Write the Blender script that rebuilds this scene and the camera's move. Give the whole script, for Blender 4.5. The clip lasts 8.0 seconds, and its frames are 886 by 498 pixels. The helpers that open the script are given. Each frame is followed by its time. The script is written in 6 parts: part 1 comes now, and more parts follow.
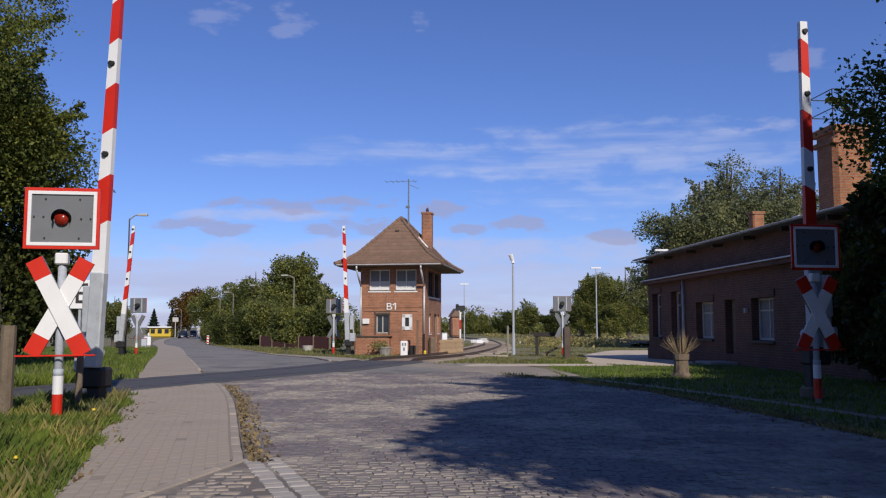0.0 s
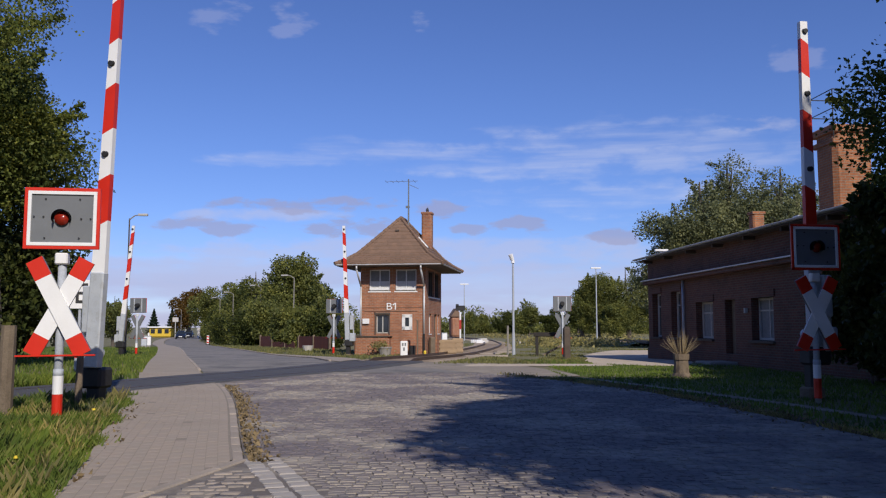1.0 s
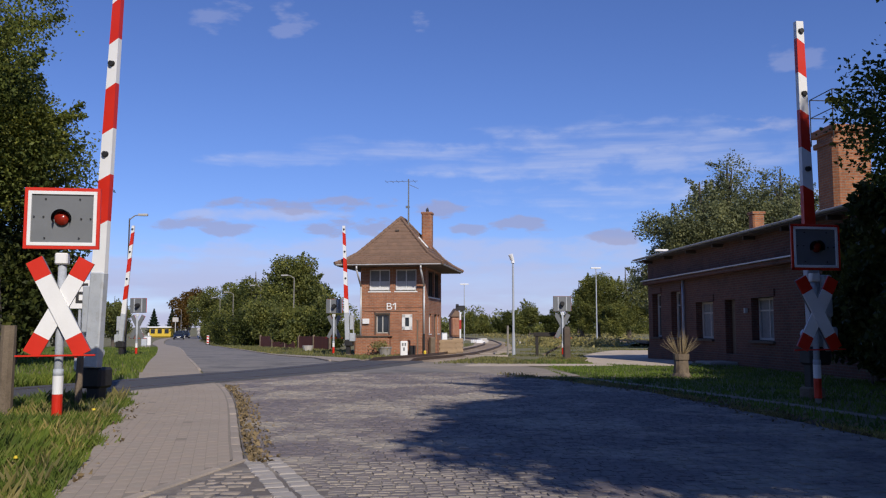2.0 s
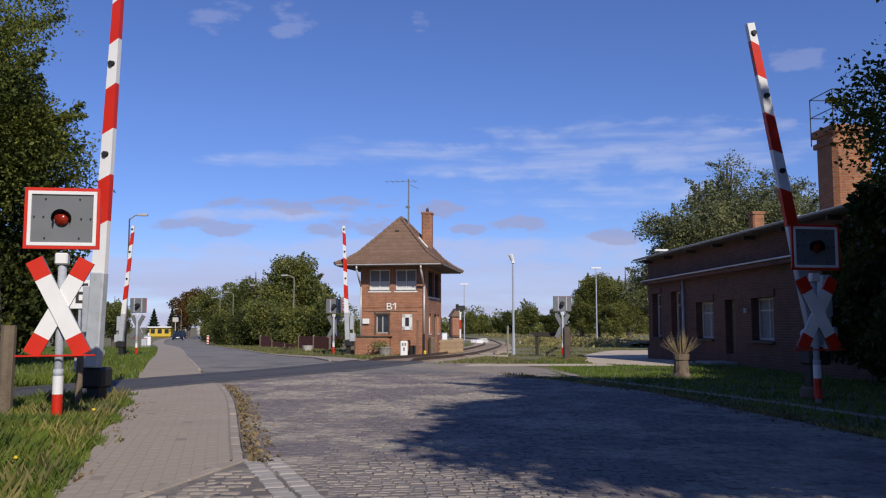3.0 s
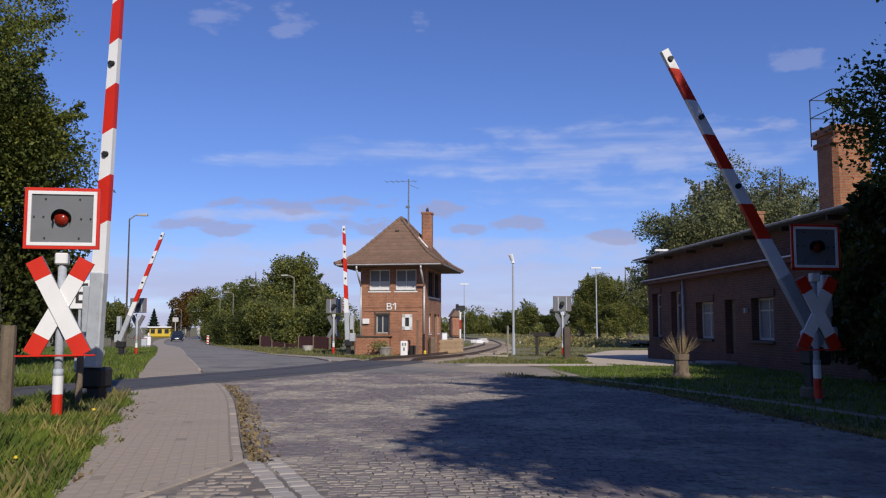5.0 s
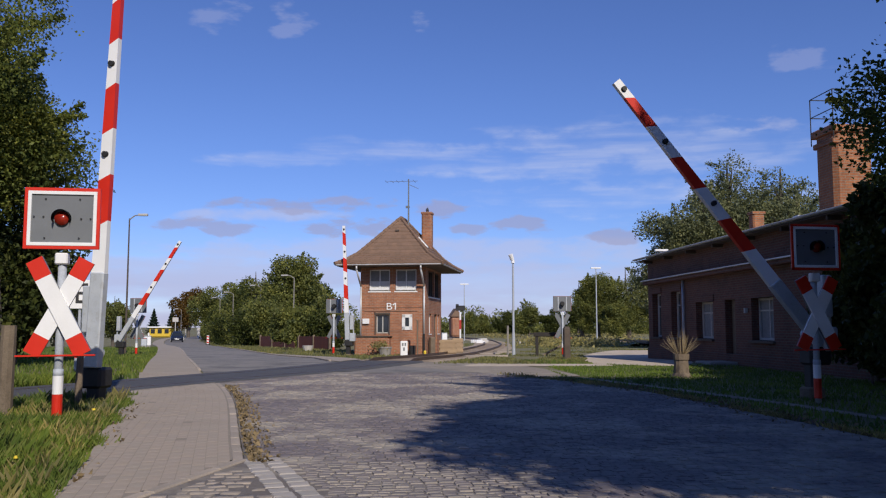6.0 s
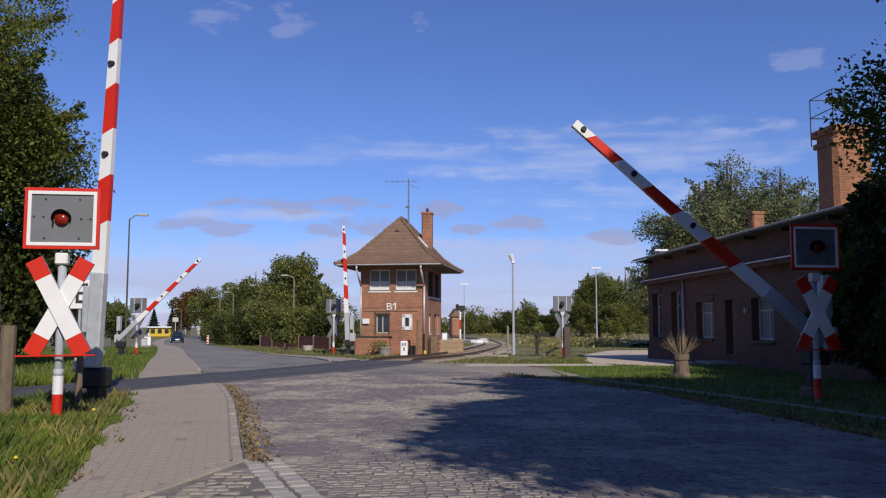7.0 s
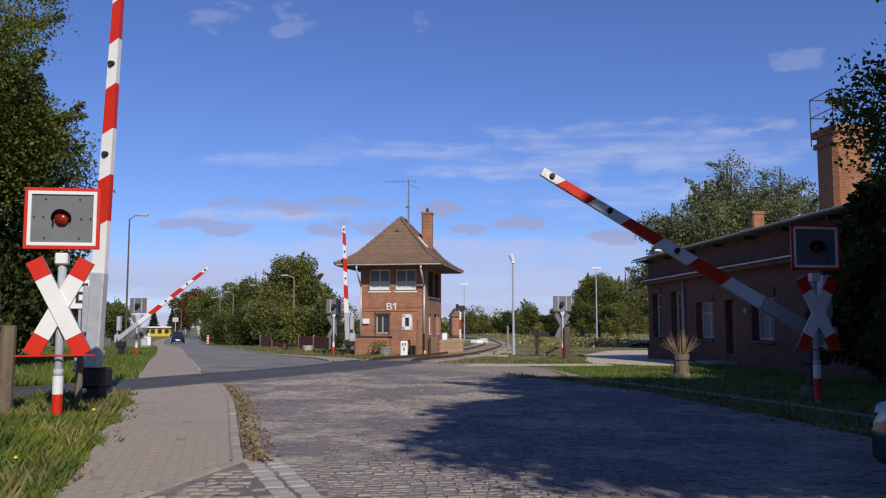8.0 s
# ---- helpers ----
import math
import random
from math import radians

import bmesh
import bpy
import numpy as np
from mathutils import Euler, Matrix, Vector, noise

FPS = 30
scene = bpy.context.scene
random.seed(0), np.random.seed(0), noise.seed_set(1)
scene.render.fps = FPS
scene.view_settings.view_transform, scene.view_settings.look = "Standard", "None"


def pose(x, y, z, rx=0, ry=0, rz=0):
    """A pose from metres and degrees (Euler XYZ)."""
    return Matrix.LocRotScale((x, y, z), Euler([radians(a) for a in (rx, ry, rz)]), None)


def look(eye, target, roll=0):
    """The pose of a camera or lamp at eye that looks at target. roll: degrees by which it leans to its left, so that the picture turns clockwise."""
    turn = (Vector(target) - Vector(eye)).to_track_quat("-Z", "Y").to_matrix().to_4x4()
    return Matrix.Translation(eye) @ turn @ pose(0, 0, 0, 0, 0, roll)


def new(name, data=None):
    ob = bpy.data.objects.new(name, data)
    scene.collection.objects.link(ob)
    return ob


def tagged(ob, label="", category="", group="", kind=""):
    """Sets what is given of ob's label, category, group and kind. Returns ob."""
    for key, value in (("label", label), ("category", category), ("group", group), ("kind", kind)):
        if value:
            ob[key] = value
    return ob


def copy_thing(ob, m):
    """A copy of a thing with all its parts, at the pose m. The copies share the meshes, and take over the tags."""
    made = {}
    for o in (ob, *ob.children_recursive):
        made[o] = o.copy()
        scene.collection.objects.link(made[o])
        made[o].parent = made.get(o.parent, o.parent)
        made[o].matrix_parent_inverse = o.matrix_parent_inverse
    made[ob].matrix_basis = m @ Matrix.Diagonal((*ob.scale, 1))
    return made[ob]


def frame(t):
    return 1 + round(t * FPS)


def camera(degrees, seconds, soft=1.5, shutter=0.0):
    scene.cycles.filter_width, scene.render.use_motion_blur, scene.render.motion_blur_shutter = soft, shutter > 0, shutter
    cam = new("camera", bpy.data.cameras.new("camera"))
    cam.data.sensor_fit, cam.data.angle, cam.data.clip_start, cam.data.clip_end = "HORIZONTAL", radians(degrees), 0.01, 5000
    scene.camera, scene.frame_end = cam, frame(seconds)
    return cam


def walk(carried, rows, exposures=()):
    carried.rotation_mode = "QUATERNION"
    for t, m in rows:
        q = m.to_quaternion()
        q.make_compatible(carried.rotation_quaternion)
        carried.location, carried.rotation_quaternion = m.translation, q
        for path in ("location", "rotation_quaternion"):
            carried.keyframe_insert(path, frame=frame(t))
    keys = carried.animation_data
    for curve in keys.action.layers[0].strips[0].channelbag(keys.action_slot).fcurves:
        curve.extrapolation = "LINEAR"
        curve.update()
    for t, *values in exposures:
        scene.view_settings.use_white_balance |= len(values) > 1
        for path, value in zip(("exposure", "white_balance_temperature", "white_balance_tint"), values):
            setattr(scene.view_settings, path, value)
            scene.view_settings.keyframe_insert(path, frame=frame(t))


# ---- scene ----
# ---- camera: stands still on a low tripod beside the road ----
cam = camera(55, 8.0, soft=1.2)
EYE = pose(0, 0, 1.2, 90 + 5.236, 0, 0)
walk(cam, [(0.0, EYE), (8.0, EYE)], exposures=[(0.0, 0.0, 6400, 12), (8.0, 0.0, 6400, 12)])

# ---- daylight ----
SUN_ELEV, SUN_AZ = 37.0, 161.0     # compass bearing with +y as north: behind the camera, a little to its right
world = bpy.data.worlds.new("sky")
scene.world = world
world.use_nodes = True


def build_sky():
    nt = world.node_tree
    nt.nodes.clear()
    out = nt.nodes.new("ShaderNodeOutputWorld")
    bg = nt.nodes.new("ShaderNodeBackground")
    bg.inputs["Strength"].default_value = 0.09
    sky = nt.nodes.new("ShaderNodeTexSky")
    sky.sky_type = "NISHITA"
    sky.sun_disc = False
    sky.sun_elevation, sky.sun_rotation = radians(SUN_ELEV), radians(SUN_AZ)
    sky.altitude, sky.air_density, sky.dust_density, sky.ozone_density = 600, 1.0, 0.1, 7.0
    co = nt.nodes.new("ShaderNodeTexCoord")
    # thin cirrus and low flat cumulus banks, stretched along the horizon
    def cloud(scale, loc, lo, hi, detail):
        mp = nt.nodes.new("ShaderNodeMapping")
        mp.inputs["Scale"].default_value = scale
        mp.inputs["Location"].default_value = loc
        nt.links.new(co.outputs["Generated"], mp.inputs["Vector"])
        n = nt.nodes.new("ShaderNodeTexNoise")
        n.inputs["Scale"].default_value = 1.0
        n.inputs["Detail"].default_value = detail
        n.inputs["Roughness"].default_value = 0.55
        nt.links.new(mp.outputs["Vector"], n.inputs["Vector"])
        r = nt.nodes.new("ShaderNodeMapRange")
        r.interpolation_type = "SMOOTHSTEP"
        r.inputs["From Min"].default_value, r.inputs["From Max"].default_value = lo, hi
        nt.links.new(n.outputs["Fac"], r.inputs["Value"])
        return r.outputs["Result"]

    def maths(op, a, b):
        m = nt.nodes.new("ShaderNodeMath")
        m.operation = op
        for k, v in enumerate((a, b)):
            if isinstance(v, (int, float)):
                m.inputs[k].default_value = v
            else:
                nt.links.new(v, m.inputs[k])
        return m.outputs[0]

    def band(lo, hi, top, end):
        sep = nt.nodes.new("ShaderNodeSeparateXYZ")
        nt.links.new(co.outputs["Generated"], sep.inputs[0])
        res = []
        for a, b in ((lo, hi), (end, top)):
            r = nt.nodes.new("ShaderNodeMapRange")
            r.interpolation_type = "SMOOTHSTEP"
            r.inputs["From Min"].default_value, r.inputs["From Max"].default_value = a, b
            nt.links.new(sep.outputs["Z"], r.inputs["Value"])
            res.append(r.outputs["Result"])
        return maths("MULTIPLY", res[0], res[1])

    def mix(fac, a, b):
        m = nt.nodes.new("ShaderNodeMix")
        m.data_type = "RGBA"
        nt.links.new(fac, m.inputs["Factor"])
        nt.links.new(a, m.inputs["A"])
        if isinstance(b, tuple):
            m.inputs["B"].default_value = b
        else:
            nt.links.new(b, m.inputs["B"])
        return m.outputs["Result"]

    # each cloud is a soft-edged, noise-torn ellipse round a bearing u = x/y and slope v = z/y
    side = nt.nodes.new("ShaderNodeSeparateXYZ")
    nt.links.new(co.outputs["Generated"], side.inputs[0])
    ahead = maths("MAXIMUM", side.outputs["Y"], 0.02)
    cu, cv = maths("DIVIDE", side.outputs["X"], ahead), maths("DIVIDE", side.outputs["Z"], ahead)
    tear = cloud((22.0, 22.0, 60.0), (0.6, 2.2, 0.4), 0.25, 0.75, 7.0)
    streak = cloud((5.0, 5.0, 70.0), (3.1, 0.4, 1.3), 0.3, 0.78, 9.0)

    def ellipse(u, v, a, b, torn):
        du = maths("DIVIDE", maths("SUBTRACT", cu, u), a)
        dv = maths("DIVIDE", maths("SUBTRACT", cv, v), b)
        dd = maths("ADD", maths("MULTIPLY", du, du), maths("MULTIPLY", dv, dv))
        r = nt.nodes.new("ShaderNodeMapRange")
        r.interpolation_type = "SMOOTHSTEP"
        r.inputs["From Min"].default_value, r.inputs["From Max"].default_value = 1.0, 0.0
        nt.links.new(maths("ADD", dd, maths("MULTIPLY", maths("SUBTRACT", 0.5, tear), torn)), r.inputs["Value"])
        return r.outputs["Result"]

    def gather(rows, torn, strength):
        total = None
        for u, v, a, b in rows:
            e = ellipse(u, v, a, b, torn)
            total = e if total is None else maths("MAXIMUM", total, e)
        return maths("MULTIPLY", total, strength)

    cirrus = maths("MULTIPLY", gather(((0.25, 0.215, 0.26, 0.04), (-0.08, 0.211, 0.11, 0.018), (0.1, 0.19, 0.16, 0.02), (0.3, 0.15, 0.3, 0.03), (-0.2, 0.2, 0.1, 0.012)), 1.0, 0.42), streak)
    bank = gather(((-0.278, 0.119, 0.075, 0.011), (-0.15, 0.146, 0.11, 0.012), (-0.11, 0.119, 0.07, 0.013), (0.098, 0.123, 0.036, 0.014), (-0.005, 0.139, 0.042, 0.01), (0.029, 0.114, 0.02, 0.008), (0.209, 0.106, 0.034, 0.009)), 2.4, 0.62)
    veil = gather(((-0.214, 0.132, 0.13, 0.01), (-0.3, 0.06, 0.25, 0.03), (0.077, 0.05, 0.22, 0.035), (0.0, 0.09, 0.4, 0.02)), 0.9, 0.6)
    puff = gather(((-0.182, 0.369, 0.028, 0.024), (0.436, 0.319, 0.052, 0.019), (-0.266, 0.377, 0.034, 0.024), (-0.03, 0.37, 0.014, 0.014), (0.38, 0.24, 0.05, 0.012)), 2.0, 0.24)
    haze = maths("MULTIPLY", cloud((4.0, 4.0, 30.0), (0.0, 7.0, 0.0), 0.3, 0.62, 5.0), band(-0.05, 0.0, 0.035, 0.11))
    haze = maths("MULTIPLY", haze, 0.7)
    deep = nt.nodes.new("ShaderNodeMix")
    deep.data_type, deep.blend_type = "RGBA", "MULTIPLY"
    deep.inputs["Factor"].default_value = 1.0
    deep.inputs["B"].default_value = (0.97, 0.96, 1.25, 1)
    nt.links.new(sky.outputs["Color"], deep.inputs["A"])
    col = mix(cirrus, deep.outputs["Result"], (7.6, 7.8, 9.0, 1))
    col = mix(haze, col, (4.7, 4.7, 6.9, 1))
    col = mix(veil, col, (5.4, 5.9, 8.4, 1))
    col = mix(bank, col, (3.9, 3.9, 5.7, 1))
    col = mix(puff, col, (5.4, 5.6, 7.6, 1))
    nt.links.new(col, bg.inputs["Color"])
    nt.links.new(bg.outputs[0], out.inputs["Surface"])


build_sky()
sun = new("sun", bpy.data.lights.new("sun", "SUN"))
sun.data.energy, sun.data.angle, sun.data.color = 4.1, radians(0.55), (1.0, 0.92, 0.79)
_d = Vector((math.sin(radians(SUN_AZ)) * math.cos(radians(SUN_ELEV)), math.cos(radians(SUN_AZ)) * math.cos(radians(SUN_ELEV)), math.sin(radians(SUN_ELEV))))
sun.matrix_world = look(_d * 60, (0, 0, 0))


# ---- small mesh helpers ----
def tidy(bm, name, mat, smooth=False):
    me = bpy.data.meshes.new(name)
    bm.to_mesh(me)
    bm.free()
    if mat is not None:
        me.materials.append(mat)
    if smooth:
        me.polygons.foreach_set("use_smooth", [True] * len(me.polygons))
    return me


def part(name, bm, mat, parent, label="", smooth=False):
    ob = new(name, tidy(bm, name, mat, smooth))
    ob.parent = parent
    if label:
        tagged(ob, label)
    return ob


def thing(name, m, label, category, group="", kind=""):
    ob = new(name)
    ob.matrix_basis = m
    ob.empty_display_size = 0.2
    return tagged(ob, label, category, group, kind)


def solo(name, bm, mat, m, label, category, group="", kind="", smooth=False):
    ob = new(name, tidy(bm, name, mat, smooth))
    ob.matrix_basis = m
    return tagged(ob, label, category, group, kind)


def box(bm, c, s, rot=None, bevel=0.0):
    m = Matrix.Translation(c) @ (rot if rot is not None else Matrix()) @ Matrix.Diagonal((*s, 1))
    r = bmesh.ops.create_cube(bm, size=1.0, matrix=m)
    if bevel:
        es = list({e for v in r["verts"] for e in v.link_edges})
        bmesh.ops.bevel(bm, geom=es, offset=bevel, segments=1, affect="EDGES", clamp_overlap=True)
    return bm


def rod(bm, a, b, r0, r1=None, seg=10):
    a, b = Vector(a), Vector(b)
    r1 = r0 if r1 is None else r1
    q = (b - a).to_track_quat("Z", "Y").to_matrix().to_4x4()
    bmesh.ops.create_cone(bm, cap_ends=True, segments=seg, radius1=r0, radius2=r1, depth=(b - a).length,
                          matrix=Matrix.Translation((a + b) / 2) @ q)
    return bm


def prism(bm, poly, h, m=None):
    """A polygon in the xy plane, raised by h along z."""
    m = m or Matrix()
    lo = [bm.verts.new(m @ Vector((x, y, 0))) for x, y in poly]
    hi = [bm.verts.new(m @ Vector((x, y, h))) for x, y in poly]
    n = len(poly)
    bm.faces.new(hi)
    bm.faces.new(lo[::-1])
    for i in range(n):
        bm.faces.new((lo[i], lo[(i + 1) % n], hi[(i + 1) % n], hi[i]))
    bmesh.ops.recalc_face_normals(bm, faces=bm.faces)
    return bm


def bm0():
    return bmesh.new()


def boxes(*items):
    bm = bm0()
    for c, s in items:
        box(bm, c, s, bevel=min(s) * 0.12)
    return bm


def soup(name, verts, faces, mat, parent=None):
    me = bpy.data.meshes.new(name)
    me.from_pydata([tuple(v) for v in verts], [], [tuple(f) for f in faces])
    me.materials.append(mat)
    ob = new(name, me)
    if parent is not None:
        ob.parent = parent
    return ob


def lettering(body, size, mat, parent, m, name="lettering", depth=0.01):
    cu = bpy.data.curves.new(name, "FONT")
    cu.body, cu.size, cu.extrude = body, size, depth
    cu.align_x, cu.align_y = "CENTER", "CENTER"
    tmp = bpy.data.objects.new(name, cu)
    scene.collection.objects.link(tmp)
    me = bpy.data.meshes.new_from_object(tmp.evaluated_get(bpy.context.evaluated_depsgraph_get()))
    bpy.data.objects.remove(tmp)
    me.materials.clear()
    me.materials.append(mat)
    ob = new(name, me)
    ob.parent = parent
    ob.matrix_basis = m
    return ob


# ---- the lie of the land ----
def ss(a, b, x):
    t = np.clip((np.asarray(x, float) - a) / (b - a), 0, 1)
    return t * t * (3 - 2 * t)


def gz(x, y):
    return -0.2 * ss(26, 44, y) - 0.35 * ss(46, 95, y) - 0.45 * ss(60, 120, y) * (1 - ss(-14, 2, x))


def curve_x(pts):
    ys, xs = [p[1] for p in pts], [p[0] for p in pts]

    def at(y):
        # smooth piecewise cubic through the points
        y = np.asarray(y, float)
        d = np.gradient(np.array(xs, float), np.array(ys, float))
        i = np.clip(np.searchsorted(ys, y) - 1, 0, len(ys) - 2)
        y0, y1 = np.array(ys)[i], np.array(ys)[i + 1]
        h = y1 - y0
        t = np.clip((y - y0) / h, 0, 1)
        a, b, da, db = np.array(xs)[i], np.array(xs)[i + 1], d[i] * h, d[i + 1] * h
        return (2 * t**3 - 3 * t**2 + 1) * a + (t**3 - 2 * t**2 + t) * da + (-2 * t**3 + 3 * t**2) * b + (t**3 - t**2) * db
    return at


KERB = curve_x([(2.0, -30), (0.25, 0), (-1.35, 6.1), (-1.9, 8.2), (-3.77, 15.2), (-5.98, 21.6), (-15.1, 49.8), (-25.3, 80), (-37.4, 115), (-44, 136), (-51.8, 165), (-56, 190), (-58, 230), (-54, 300)])
WALKL = curve_x([(-1.7, 2.4), (-2.77, 6.3), (-4.75, 13.0), (-7.05, 20.0), (-16.6, 49.8), (-26.9, 80), (-39, 115), (-45.6, 136), (-53.4, 165), (-57.6, 190), (-59.6, 230), (-55.6, 300)])
EDGER = curve_x([(9.5, -30), (7.0, -5), (5.0, 4), (4.55, 8.75), (4.12, 12.2), (3.35, 16.5), (1.6, 20.5), (-1.2, 26.0), (-3.86, 30.2), (-5.5, 35.7), (-7.6, 40.4), (-12.6, 52.7), (-14.8, 58.3), (-21.3, 80), (-32.0, 115), (-38.8, 136), (-45.4, 165), (-49.5, 190), (-51.5, 230), (-47.5, 300)])
TRACK = curve_x([(-27.7, -30), (-9.3, 10), (-5.67, 18.6), (-3.95, 22.4), (-2.35, 27.4), (-1.2, 33), (-0.35, 37), (1.6, 47.7), (3.8, 68), (5.1, 90), (4.9, 115), (1.7, 138), (-6, 165), (-22, 200), (-45, 240), (-85, 300)])


# ---- materials ----
def mat_base(name):
    m = bpy.data.materials.new(name)
    m.use_nodes = True
    nt = m.node_tree
    return m, nt, nt.nodes["Principled BSDF"]


def mapped(nt, scale=(1, 1, 1), space="Object"):
    co = nt.nodes.new("ShaderNodeTexCoord")
    mp = nt.nodes.new("ShaderNodeMapping")
    mp.inputs["Scale"].default_value = scale
    nt.links.new(co.outputs[space], mp.inputs["Vector"])
    return mp.outputs["Vector"]


def noisy(nt, vec, scale, detail=4.0, rough=0.6):
    n = nt.nodes.new("ShaderNodeTexNoise")
    n.inputs["Scale"].default_value, n.inputs["Detail"].default_value, n.inputs["Roughness"].default_value = scale, detail, rough
    if vec is not None:
        nt.links.new(vec, n.inputs["Vector"])
    return n.outputs["Fac"]


def ramp(nt, fac, stops):
    r = nt.nodes.new("ShaderNodeValToRGB")
    el = r.color_ramp.elements
    while len(el) < len(stops):
        el.new(0.5)
    for e, (p, c) in zip(el, stops):
        e.position, e.color = p, (*c, 1)
    nt.links.new(fac, r.inputs["Fac"])
    return r.outputs["Color"]


def blend(nt, fac, a, b, mode="MIX"):
    m = nt.nodes.new("ShaderNodeMix")
    m.data_type, m.blend_type = "RGBA", mode
    for sock, v in (("Factor", fac), ("A", a), ("B", b)):
        if isinstance(v, (int, float)):
            m.inputs[sock].default_value = v
        elif isinstance(v, tuple):
            m.inputs[sock].default_value = (*v, 1)
        else:
            nt.links.new(v, m.inputs[sock])
    return m.outputs["Result"]


def bumped(nt, bs, fac, strength, dist=0.01):
    b = nt.nodes.new("ShaderNodeBump")
    b.inputs["Strength"].default_value, b.inputs["Distance"].default_value = strength, dist
    nt.links.new(fac, b.inputs["Height"])
    nt.links.new(b.outputs["Normal"], bs.inputs["Normal"])


def weathered(name, a, b, scale=3.0, fine=60.0, rough=0.6, metal=0.0, bump=0.15, spread=0.0, dirt=None, space="Object", grain=0.35, edge=(0.3, 0.7), dirt_scale=None, dirt_edge=(0.52, 0.72)):
    """Two-scale surface: broad tone from a to b, fine grain, optional dirt colour, optional piece-to-piece spread."""
    m, nt, bs = mat_base(name)
    vec = mapped(nt, space=space)
    big, small = noisy(nt, vec, scale, 5), noisy(nt, vec, fine, 3)
    col = ramp(nt, big, [(edge[0], a), (edge[1], b)])
    col = blend(nt, grain, col, ramp(nt, small, [(0.25, tuple(0.55 * v for v in a)), (0.75, tuple(min(1, 1.25 * v) for v in b))]))
    if dirt:
        d = noisy(nt, vec, dirt_scale or scale * 2.7, 6, 0.7)
        col = blend(nt, ramp(nt, d, [(dirt_edge[0], (0, 0, 0)), (dirt_edge[1], (1, 1, 1))]), col, dirt)
    if spread:
        info = nt.nodes.new("ShaderNodeObjectInfo")
        geo = nt.nodes.new("ShaderNodeNewGeometry")
        add = nt.nodes.new("ShaderNodeMath")
        add.operation = "ADD"
        nt.links.new(info.outputs["Random"], add.inputs[0])
        nt.links.new(geo.outputs["Random Per Island"], add.inputs[1])
        fr = nt.nodes.new("ShaderNodeMath")
        fr.operation = "FRACT"
        nt.links.new(add.outputs[0], fr.inputs[0])
        lo, hi = 1 - spread, 1 + spread
        col = blend(nt, 1.0, col, ramp(nt, fr.outputs[0], [(0.0, (lo, lo, lo * 0.98)), (0.5, (1, 0.98, 0.97)), (1.0, (hi, hi * 0.97, hi * 0.93))]), "MULTIPLY")
    nt.links.new(col, bs.inputs["Base Color"])
    bs.inputs["Roughness"].default_value, bs.inputs["Metallic"].default_value = rough, metal
    if bump:
        bumped(nt, bs, small, bump)
    return m


def leafy(name, a, b, c, rough=0.55):
    m, nt, bs = mat_base(name)
    geo = nt.nodes.new("ShaderNodeNewGeometry")
    big = noisy(nt, mapped(nt), 0.8, 4)
    col = ramp(nt, geo.outputs["Random Per Island"], [(0.0, tuple((p + q) / 2 for p, q in zip(a, b))), (0.55, b), (1.0, tuple((p + q) / 2 for p, q in zip(c, b)))])
    col = blend(nt, 1.0, col, ramp(nt, big, [(0.3, (0.5, 0.6, 0.68)), (0.7, (1.6, 1.45, 1.0))]), "MULTIPLY")
    nt.links.new(col, bs.inputs["Base Color"])
    bs.inputs["Roughness"].default_value = rough
    bs.inputs["Specular IOR Level"].default_value = 0.25
    tr = nt.nodes.new("ShaderNodeBsdfTranslucent")
    nt.links.new(col, tr.inputs["Color"])
    mx = nt.nodes.new("ShaderNodeMixShader")
    mx.inputs[0].default_value = 0.38
    nt.links.new(bs.outputs[0], mx.inputs[1])
    nt.links.new(tr.outputs[0], mx.inputs[2])
    nt.links.new(mx.outputs[0], nt.nodes["Material Output"].inputs["Surface"])
    return m


